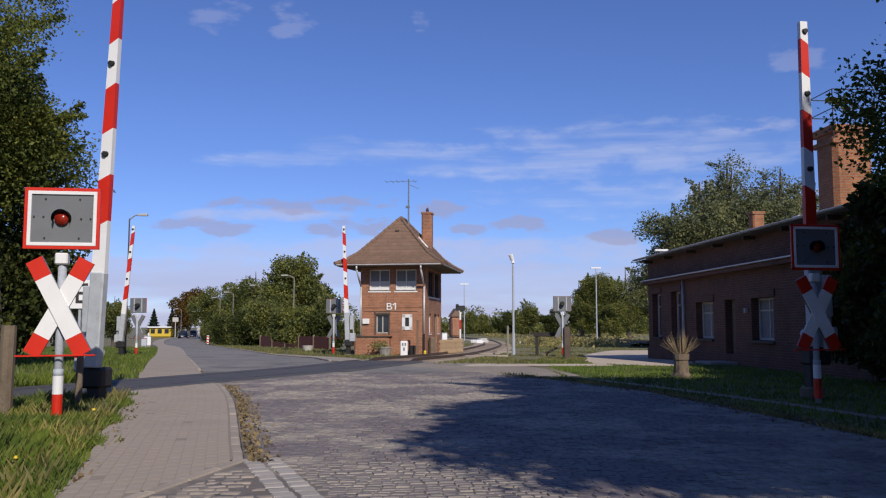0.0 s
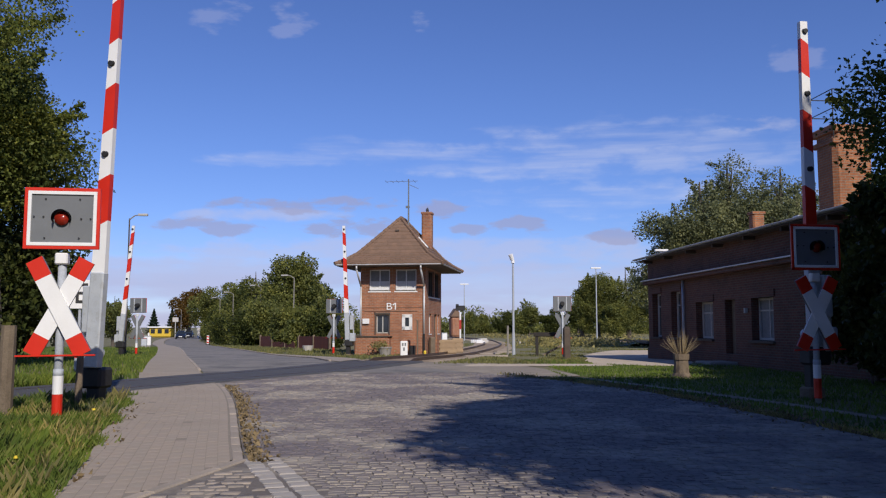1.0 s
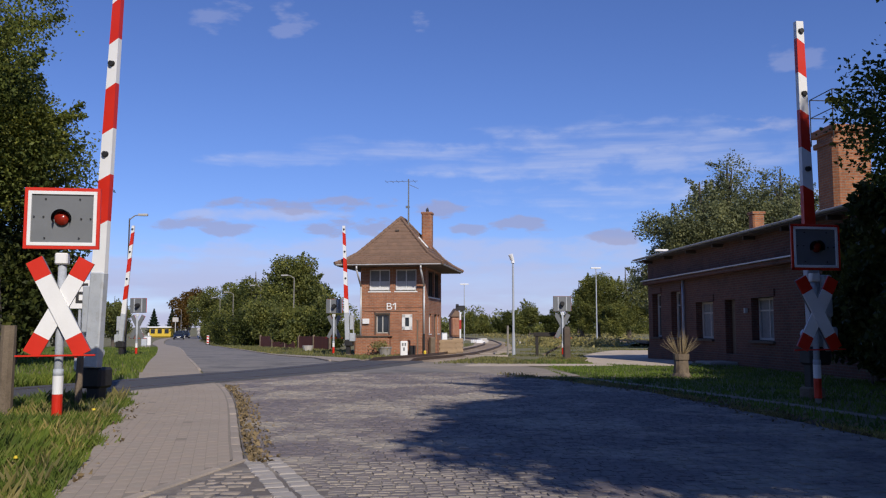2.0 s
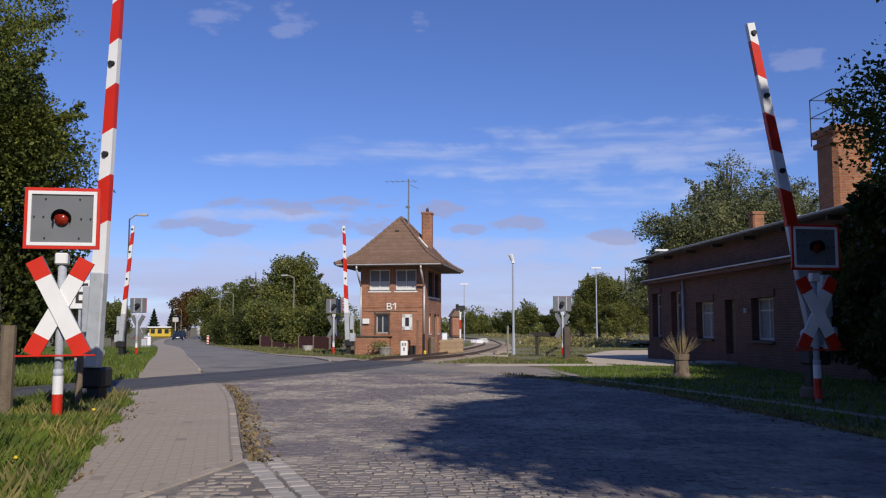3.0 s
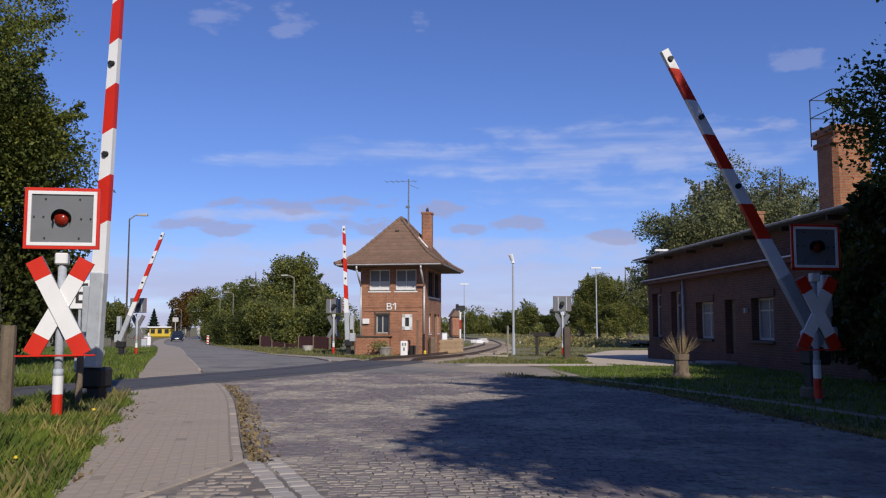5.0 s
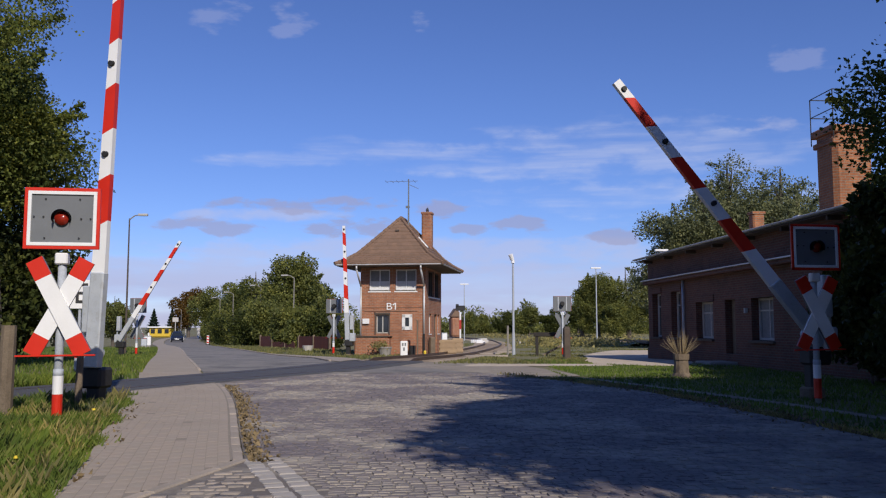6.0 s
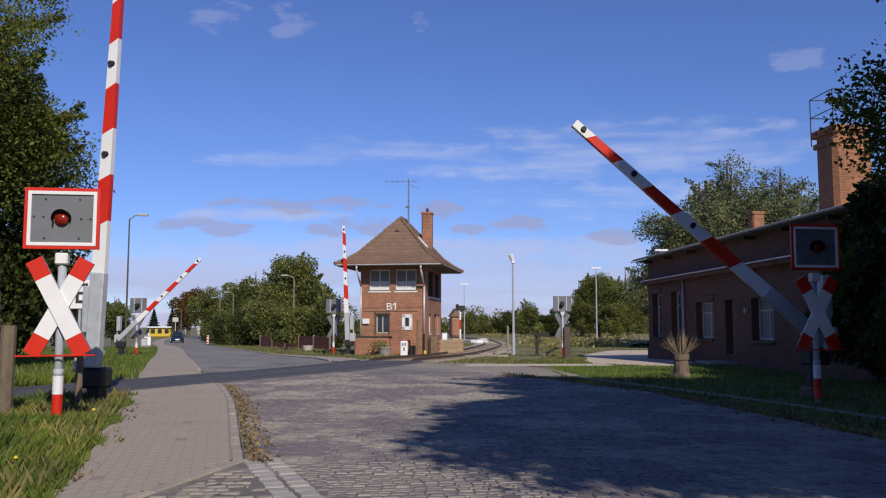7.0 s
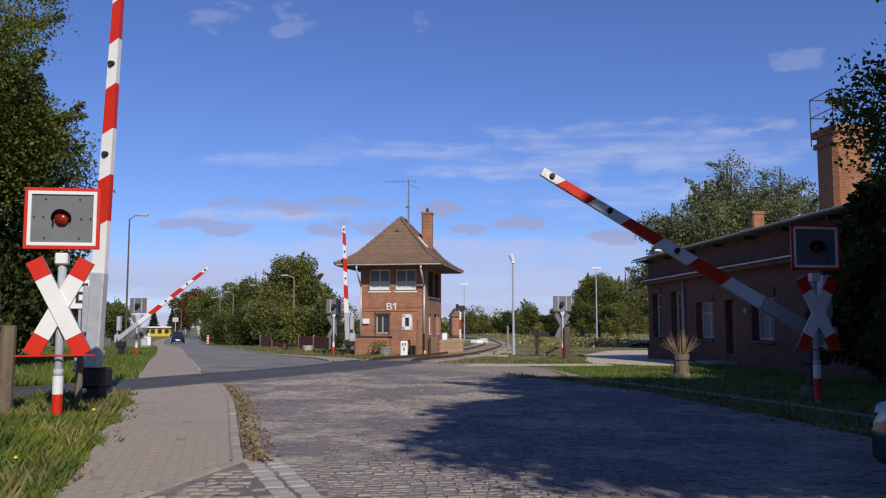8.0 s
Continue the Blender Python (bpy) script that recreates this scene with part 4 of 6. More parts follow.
    for x, z in ((-0.2, 0.24), (0.2, 0.24), (-0.33, 0.02), (-0.22, 0.02), (0.22, 0.0), (0.33, 0.0), (-0.2, -0.24), (0.2, -0.24)):
        rod(bolts, (x, -0.1, 2.55 + z), (x, -0.083, 2.55 + z), 0.011, seg=6)
    tagged(part("bolts", bolts, M["black"], pn), kind="stuff")
    part("stiffener", boxes(((-0.2, -0.04, 2.55), (0.05, 0.04, 0.68)), ((0.2, -0.04, 2.55), (0.05, 0.04, 0.68))), M["steel"], pn)
    part("lamp_housing", rod(bm0(), (0, -0.055, 2.55), (0, 0.16, 2.55), 0.12, 0.09, 14), M["black"], pn)
    return s


def build_gear():
    g = "barriers of the level crossing"
    right, right_arm = build_barrier(pose(6.19, 14.42, 0.0, 0, 0, 190), g, 1)
    fl, fl_arm = build_barrier(pose(-15.38, 41.0, -0.36, 0, 0, -6), g)
    nl, nl_arm = build_barrier(pose(-5.06, 12.6, -0.26, 0, 0, -12), g, -1, 1.05)
    fr, fr_arm = build_barrier(pose(-4.62, 41.6, -0.30, 0, 0, 172), g, 1)
    nl_arm.matrix_basis = pose(0, 0, 1.08, 0, -87.9, 0)
    fr_arm.matrix_basis = pose(0, 0, 1.08, 0, -87.5, 0)
    gs = "warning signs of the level crossing"
    s = build_warning_sign(pose(-4.48, 10.0, 0.02, 0, 0, 8) @ Matrix.Diagonal((0.96, 0.96, 0.96, 1)), gs, "St Andrew's cross and red-bordered light panel on a grey post")
    tagged(copy_thing(s, pose(5.84, 13.4, 0.0, 0, 0, 11)), "St Andrew's cross and light panel standing in deep tree shade")
    tagged(copy_thing(s, pose(5.6, 40.0, -0.16, 0, 0, 178)), "back of a light panel and cross beside a timber post")
    tagged(copy_thing(s, pose(-14.9, 41.6, -0.2, 0, 0, 172)), "back of a light panel and cross beside the far barrier")
    tagged(copy_thing(s, pose(-5.5, 43.0, -0.2, 0, 0, 172)), "turned light panel and cross by the signal box")
    return right_arm, fl_arm


RIGHT_ARM, LEFT_ARM = build_gear()


# ---- trees, hedges, grass ----
def leaf_soup(name, centres, size, mat, parent, rng, droop=0.0):
    n = len(centres)
    a = rng.normal(size=(n, 3))
    a[:, 2] -= droop
    a /= np.linalg.norm(a, axis=1, keepdims=True)
    b = np.cross(a, rng.normal(size=(n, 3)))
    b /= np.linalg.norm(b, axis=1, keepdims=True)
    s = size * rng.uniform(0.6, 1.35, (n, 1))
    c = np.asarray(centres)
    bend = np.cross(a, b) * s * 0.18
    v = np.stack([c - a * s * 0.6, c + b * s * 0.36 + bend, c + a * s * 0.6, c - b * s * 0.36 + bend], 1).reshape(-1, 3)
    me = bpy.data.meshes.new(name)
    me.vertices.add(4 * n)
    me.vertices.foreach_set("co", v.astype(np.float32).ravel())
    me.loops.add(4 * n)
    me.loops.foreach_set("vertex_index", np.arange(4 * n, dtype=np.int32))
    me.polygons.add(n)
    me.polygons.foreach_set("loop_start", np.arange(0, 4 * n, 4, dtype=np.int32))
    me.polygons.foreach_set("loop_total", np.full(n, 4, dtype=np.int32))
    me.update(calc_edges=True)
    me.materials.append(mat)
    ob = new(name, me)
    ob.parent = parent
    return ob


def make_tree(x, y, h, r, base, leaves, size, mat, seed, label, name="tree", category="tree", squash=1.0, lobes=16, trunk=None, droop=0.0, lobe_r=(0.3, 0.5), twigs=0.0, group="", z=None):
    """Tapered trunk, limbs to each lobe, and a crown of single leaves gathered in uneven lobes."""
    if y > 56 and size > 0.2:
        size, leaves = size * 0.64, leaves * 2
    rng = np.random.default_rng(seed)
    gzz = float(gz(x, y)) if z is None else z
    t = thing(name, pose(x, y, gzz), label, category, group)
    tr = trunk or 0.035 * h
    bm = bm0()
    lean = rng.normal(size=2) * 0.04 * h
    pts = [Vector((0, 0, -0.1)), Vector((lean[0] * 0.3, lean[1] * 0.3, h * 0.3)), Vector((lean[0], lean[1], h * 0.62)), Vector((lean[0] * 1.2, lean[1] * 1.2, h * 0.9))]
    for i in range(3):
        rod(bm, pts[i], pts[i + 1], tr * (1, 0.72, 0.42)[i], tr * (0.72, 0.42, 0.1)[i], 9)
    zc, hz = (h + base) / 2, (h - base) / 2
    cs = []
    centres = []
    for k in range(lobes):
        d = rng.normal(size=3)
        d /= np.linalg.norm(d)
        f = rng.uniform(0.25, 0.78)
        c = np.array([d[0] * r * f, d[1] * r * f * squash, zc + d[2] * hz * f])
        lr = rng.uniform(*lobe_r) * min(r, hz)
        cs.append((c, lr))
        st = pts[1].lerp(pts[3], float(np.clip((c[2] - h * 0.3) / (h * 0.6), 0, 0.95)) * 0.8)
        rod(bm, st, Vector(c), tr * 0.3, tr * 0.06, 6)
    per = leaves // lobes
    for c, lr in cs:
        d = rng.normal(size=(per, 3))
        d /= np.linalg.norm(d, axis=1, keepdims=True)
        rad = lr * (0.45 + 0.6 * rng.uniform(0, 1, (per, 1)) ** 0.6)
        # ragged outline: sprays push out in some directions
        bump = 1 + 0.35 * np.sin(d[:, :1] * 7 + c[0] * 3) * np.sin(d[:, 1:2] * 6 + c[1] * 2) * np.sin(d[:, 2:3] * 8 + c[2])
        p = c + d * rad * bump * np.array([1.1, 1.1 * squash, 0.95])
        p[:, 2] -= droop * np.linalg.norm(d[:, :2], axis=1) * lr * 0.6
        centres.append(p)
    if twigs:
        for k in range(int(lobes * twigs)):
            c, lr = cs[rng.integers(lobes)]
            d = rng.normal(size=3)
            d /= np.linalg.norm(d)
            n = max(14, per // 8)
            d[2] = abs(d[2]) * 0.8 + 0.15
            q = rng.uniform(0.75, 1.65, (n, 1))
            centres.append(c + d * lr * q + rng.normal(size=(n, 3)) * lr * (0.17 - 0.08 * q))
    P = np.concatenate(centres)
    P = P[P[:, 2] > 0.06]
    part("trunk", bm, M["bark"], t)
    tagged(leaf_soup("crown", P, size, M[mat], t, rng, droop), kind="stuff")
    return t


def make_spruce(x, y, h, seed):
    rng = np.random.default_rng(seed)
    t = thing("spruce", pose(x, y, float(gz(x, y))), "dark narrow spruce far off", "tree", "far spruces")
    part("trunk", rod(bm0(), (0, 0, 0), (0, 0, h * 0.95), h * 0.02, 0.02, 8), M["bark"], t)
    n = 2600
    u = rng.uniform(0.08, 1, n) ** 0.8
    tier = np.floor(u * 11) / 11
    rad = (1 - u) * h * 0.36 * (0.6 + 0.6 * (u * 11 % 1)) * rng.uniform(0.3, 1.05, n)
    a = rng.uniform(0, 2 * math.pi, n)
    P = np.stack([rad * np.cos(a), rad * np.sin(a), u * h - rad * 0.25], 1)
    tagged(leaf_soup("crown", P, 0.34, M["needle"], t, rng, 0.5), kind="stuff")


def build_trees():
    make_tree(-14.6, 22.5, 13.5, 4.0, 2.2, 130000, 0.095, "leaf_poplar", 7, "tall dark green tree with dense foliage beside the track", lobes=46, twigs=2.2, lobe_r=(0.26, 0.42))
    make_tree(-17.0, 20.5, 12.0, 3.6, 1.0, 14000, 0.17, "leaf_mid", 31, "tall green tree behind another one", lobes=22, twigs=1.0)
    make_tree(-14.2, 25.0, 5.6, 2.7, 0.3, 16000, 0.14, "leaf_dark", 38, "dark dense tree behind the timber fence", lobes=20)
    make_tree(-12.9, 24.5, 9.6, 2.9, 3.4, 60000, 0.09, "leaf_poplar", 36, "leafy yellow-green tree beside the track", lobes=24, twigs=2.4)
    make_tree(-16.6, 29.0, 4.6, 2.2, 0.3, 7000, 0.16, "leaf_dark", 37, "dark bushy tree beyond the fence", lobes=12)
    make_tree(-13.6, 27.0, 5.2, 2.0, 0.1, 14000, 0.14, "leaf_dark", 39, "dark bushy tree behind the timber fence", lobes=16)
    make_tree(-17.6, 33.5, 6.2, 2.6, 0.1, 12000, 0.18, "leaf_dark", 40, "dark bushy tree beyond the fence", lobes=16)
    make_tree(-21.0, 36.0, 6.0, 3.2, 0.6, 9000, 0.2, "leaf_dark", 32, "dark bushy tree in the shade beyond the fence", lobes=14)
    make_tree(-27.0, 70.0, 4.6, 2.2, 0.4, 5000, 0.22, "leaf_mid", 33, "small round green tree beyond the far barrier", lobes=10)
    make_tree(-33.5, 74.0, 5.4, 3.2, 0.5, 5000, 0.25, "leaf_dark", 34, "dark green tree at the field's edge", lobes=12)
    make_tree(-42.0, 78.0, 6.5, 3.6, 0.5, 5000, 0.25, "leaf_dark", 35, "dark green tree at the field's edge", lobes=12)
    # near maples that shade the road
    make_tree(8.6, 10.5, 7.3, 3.15, 0.9, 130000, 0.066, "leaf_maple", 4, "leafy maple overhanging the verge", lobes=44, twigs=0.9, lobe_r=(0.24, 0.4))
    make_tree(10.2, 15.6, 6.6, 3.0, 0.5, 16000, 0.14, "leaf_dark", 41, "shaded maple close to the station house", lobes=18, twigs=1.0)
    # next four stand out of view, added to shade the right-hand side
    make_tree(19.5, 6.5, 12.0, 4.4, 1.0, 16000, 0.3, "leaf_dark", 61, "unseen dark maple added to block sky light", lobes=30, trunk=0.3)
    make_tree(15.5, 9.0, 9.5, 4.2, 1.0, 9000, 0.26, "leaf_dark", 65, "unseen dark maple added to block sky light", lobes=22)
    make_tree(16.5, 15.0, 7.6, 3.4, 0.6, 9000, 0.24, "leaf_dark", 62, "unseen maple added for shade by the station house", lobes=20)
    make_tree(11.6, -4.2, 19.5, 3.4, 3.0, 14000, 0.34, "leaf_dark", 63, "unseen tall maple added for shade along the road", lobes=36, trunk=0.35, lobe_r=(0.35, 0.5))
    # out-of-view crown added to close off the sky over the right-hand verge
    make_tree(9.0, 4.8, 10.4, 4.2, 3.2, 46000, 0.26, "leaf_dark", 64, "unseen dense maple added to deepen the road's shade", lobes=30)
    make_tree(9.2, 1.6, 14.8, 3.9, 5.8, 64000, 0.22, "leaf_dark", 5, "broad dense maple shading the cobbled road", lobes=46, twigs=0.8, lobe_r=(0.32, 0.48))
    # unseen overhang, added only to block overhead sky and darken the road
    make_tree(6.5, 5.0, 9.4, 2.6, 5.2, 40000, 0.16, "leaf_dark", 67, "unseen maple overhang added to darken the road", lobes=26, lobe_r=(0.32, 0.48))
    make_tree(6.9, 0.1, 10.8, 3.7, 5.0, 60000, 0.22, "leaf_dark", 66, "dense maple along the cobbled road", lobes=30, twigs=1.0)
    # unseen trees added behind and along the line, to cut sky light on the house
    for k, (x, y, h, r) in enumerate(((16.5, -9.5, 14.0, 4.4), (8.5, -17.0, 11.5, 4.2), (0.5, -20.0, 12.0, 4.4), (-8.0, -21.0, 13.0, 4.4), (-16.5, -17.0, 14.5, 4.6), (-21.5, -8.0, 15.0, 4.6), (-23.0, 1.5, 15.0, 4.6), (-22.0, 11.0, 15.5, 4.6))):
        make_tree(x, y, h, r, 1.2, 15000, 0.36, "leaf_dark", 140 + k, "unseen leafy tree added behind to block sky light", lobes=26, trunk=0.3, group="trees lining the street behind")
    make_tree(12.0, 5.0, 11.5, 4.6, 2.0, 14000, 0.22, "leaf_dark", 6, "broad maple behind the verge", lobes=22)
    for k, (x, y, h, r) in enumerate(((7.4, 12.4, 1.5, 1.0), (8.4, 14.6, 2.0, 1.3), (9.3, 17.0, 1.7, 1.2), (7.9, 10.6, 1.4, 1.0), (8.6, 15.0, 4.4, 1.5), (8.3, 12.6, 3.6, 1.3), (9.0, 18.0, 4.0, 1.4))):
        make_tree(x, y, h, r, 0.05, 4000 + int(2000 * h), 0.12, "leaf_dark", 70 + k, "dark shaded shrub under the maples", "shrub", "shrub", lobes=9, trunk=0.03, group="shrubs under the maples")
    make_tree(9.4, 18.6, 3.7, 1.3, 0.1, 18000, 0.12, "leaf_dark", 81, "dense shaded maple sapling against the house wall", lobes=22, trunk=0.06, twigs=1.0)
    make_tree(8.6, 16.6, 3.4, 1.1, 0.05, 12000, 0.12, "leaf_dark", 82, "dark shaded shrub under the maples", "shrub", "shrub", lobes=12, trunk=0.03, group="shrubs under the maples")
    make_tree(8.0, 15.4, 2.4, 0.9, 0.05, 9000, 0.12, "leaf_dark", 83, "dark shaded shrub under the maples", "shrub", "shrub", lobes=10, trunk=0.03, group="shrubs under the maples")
    # trees and bushes along the far road
    G = "trees along the far road"
    make_tree(-13.2, 75, 9.0, 3.1, 1.5, 9000, 0.28, "leaf_mid", 8, "round oak with patchy green foliage", lobes=20, twigs=1.0, group=G)
    make_tree(-20.6, 95, 9.1, 2.1, 1.0, 5000, 0.3, "leaf_mid", 9, "slender green tree along the road", lobes=12, twigs=1.0, group=G)
    make_tree(-24.9, 110, 9.3, 3.8, 1.0, 8000, 0.34, "leaf_mid", 10, "broad green tree along the road", lobes=16, group=G)
    make_tree(-22.5, 102, 8.4, 3.2, 0.6, 6000, 0.34, "leaf_dark", 101, "dark green tree along the road", lobes=14, group=G)
    make_tree(-31.3, 128, 8.9, 3.2, 1.0, 6000, 0.36, "leaf_mid", 11, "green tree leaning over the far road", lobes=14, group=G)
    make_tree(-53.0, 178, 11.0, 3.8, 1.0, 6000, 0.42, "leaf_brown", 12, "tree turned autumn brown at the road's bend", lobes=14, group=G)
    make_tree(-43.0, 158, 10.4, 4.0, 0.6, 6000, 0.4, "leaf_mid", 121, "green tree at the road's bend", lobes=14, group=G)
    make_tree(-13.8, 88, 6.7, 2.6, 0.5, 5000, 0.3, "leaf_dark", 13, "dark green tree behind the bushes", lobes=12, group=G)
    G = "bushes along the far road"
    for k, (x, y, h, r) in enumerate(((-8.1, 60, 2.9, 1.9), (-10.9, 64, 3.8, 2.3), (-13.6, 69, 4.0, 2.4), (-16.6, 76, 4.4, 2.6), (-19.4, 86, 4.8, 2.6), (-22.4, 97, 5.0, 2.8), (-26.0, 109, 5.2, 2.8), (-9.4, 67, 4.4, 2.2), (-18.0, 86, 5.6, 2.6))):
        make_tree(x, y, h, r, -0.9, 6500, 0.24, "leaf_mid" if k % 3 else "leaf_dark", 20 + k, "dense green bush on the verge of the far road", "bush", "bush", lobes=14, trunk=0.05, twigs=0.8, group=G)
    for k in range(7):
        y = 92.0 + k * 9.5
        make_tree(float(EDGER(y)) + 2.6, y, 4.2 + 0.5 * (k % 3), 2.4, -0.9, 5000, 0.26, "leaf_mid" if k % 2 else "leaf_dark", 170 + k, "dense green bush on the verge of the far road", "bush", "bush", lobes=12, trunk=0.05, twigs=0.8, group=G)
    make_tree(-9.6, 52.6, 2.0, 0.9, 0.1, 1500, 0.18, "leaf_mid", 30, "small light green shrub by the brown fence", "shrub", "shrub", lobes=7, trunk=0.03)
    make_spruce(-74.5, 220, 6.8, 1)
    make_spruce(-69.8, 220, 7.0, 2)
    # behind the station house
    G = "willows behind the station house"
    for k, (x, y, h, r) in enumerate(((15.4, 58, 10.4, 2.6), (17.6, 57, 12.4, 3.2), (20.2, 58, 14.0, 3.6), (22.6, 57, 13.4, 3.6), (25.2, 59, 12.8, 3.4), (19, 60, 10.0, 3.6), (23.5, 61, 10.5, 3.6))):
        make_tree(x, y, h, r, 1.0, 26000, 0.14, "leaf_grey", 50 + k, "tall grey-green willow behind the station house", "willow", "tree", lobes=34, twigs=1.2, droop=0.35, group=G, lobe_r=(0.26, 0.44))
    G = "trees beyond the yard"
    for k, (x, y, h, r) in enumerate(((18.9, 116, 8.6, 2.2), (20.9, 115, 9.8, 2.8), (24.8, 114, 10.6, 3.4), (28.5, 113, 9.2, 3.0), (22.5, 112, 5.0, 2.6))):
        make_tree(x, y, h, r, 0.4, 12000, 0.24, "leaf_mid", 60 + k, "dense green tree beyond the railway yard", "tree", "tree", lobes=16, twigs=0.8, group=G)
    for k, (x, y, h, r) in enumerate(((4.6, 178, 5.4, 2.6), (12.6, 172, 5.0, 3.0), (16.8, 166, 6.4, 3.6), (20.6, 160, 5.2, 3.0), (8.6, 184, 4.6, 2.8), (25.0, 158, 6.0, 3.4))):
        make_tree(x, y, h, r, 0.2, 6000, 0.34, "leaf_dark" if k % 2 else "leaf_mid", 190 + k, "low round tree beyond the railway yard", "tree", "tree", lobes=14, twigs=0.8, group=G)
    # far hedge line, uncountable
    rng = np.random.default_rng(77)
    cs = []
    for k in range(210):
        x = -60 + k * 0.9 + rng.normal() * 1.0
        y = 225 + rng.normal() * 10
        h = 2.6 + 5.8 * rng.uniform() ** 2
        n = 420
        d = rng.normal(size=(n, 3))
        d /= np.linalg.norm(d, axis=1, keepdims=True)
        cs.append(np.array([x, y, h * 0.45 - 0.6]) + d * np.array([3.0, 3.0, h * 0.55]) * rng.uniform(0.6, 1, (n, 1)))
    e = thing("far_hedge", pose(0, 0, 0), "dark green hedge line on the horizon", "hedge", kind="stuff")
    P = np.concatenate(cs)
    tagged(leaf_soup("foliage", P[P[:, 2] > -0.7], 0.5, M["leaf_mid"], e, rng), kind="stuff")
    # low scrub behind the yard
    cs = []
    for k in range(70):
        y = rng.uniform(62, 170)
        x = y * rng.uniform(0.03, 0.23)
        if abs(x - float(TRACK(y))) < 4:
            continue
        n = 160
        d = rng.normal(size=(n, 3))
        cs.append(np.array([x, y, float(gz(x, y)) + 0.22]) + d * np.array([1.5, 1.5, 0.2]))
    e = thing("scrub", pose(0, 0, 0), "low weedy scrub over the disused yard", "scrub", kind="stuff")
    P = np.concatenate(cs)
    tagged(leaf_soup("foliage", P[P[:, 2] > -0.6], 0.22, M["dry_blade"], e, rng), kind="stuff")


def blades(name, xy, h, w, mat, label, rng, lean=0.5):
    """Upright curved blades, two triangles each, on the ground at xy."""
    n = len(xy)
    x, y = xy[:, 0], xy[:, 1]
    z = gz(x, y)
    a = rng.uniform(0, 2 * math.pi, n)
    hh = h * rng.uniform(0.45, 1.3, n)
    ww = w * rng.uniform(0.6, 1.4, n)
    dx, dy = np.cos(a), np.sin(a)
    b = rng.uniform(0, 2 * math.pi, n)
    lx, ly = np.cos(b) * lean * hh * rng.uniform(0.2, 1, n), np.sin(b) * lean * hh * rng.uniform(0.2, 1, n)
    v = np.stack([
        np.stack([x - dx * ww, y - dy * ww, z - 0.01], 1), np.stack([x + dx * ww, y + dy * ww, z - 0.01], 1),
        np.stack([x + dx * ww * 0.7 + lx * 0.35, y + dy * ww * 0.7 + ly * 0.35, z + hh * 0.6], 1), np.stack([x + lx, y + ly, z + hh], 1)], 1).reshape(-1, 3)
    me = bpy.data.meshes.new(name)
    me.vertices.add(4 * n)
    me.vertices.foreach_set("co", v.astype(np.float32).ravel())
    me.loops.add(4 * n)
    me.loops.foreach_set("vertex_index", np.arange(4 * n, dtype=np.int32))
    me.polygons.add(n)
    me.polygons.foreach_set("loop_start", np.arange(0, 4 * n, 4, dtype=np.int32))
    me.polygons.foreach_set("loop_total", np.full(n, 4, dtype=np.int32))
    me.update(calc_edges=True)
    me.materials.append(mat)
    return tagged(new(name, me), label, "grass", kind="stuff")


def off_track(x, y, gap):
    return np.abs(x - TRACK(y)) > gap


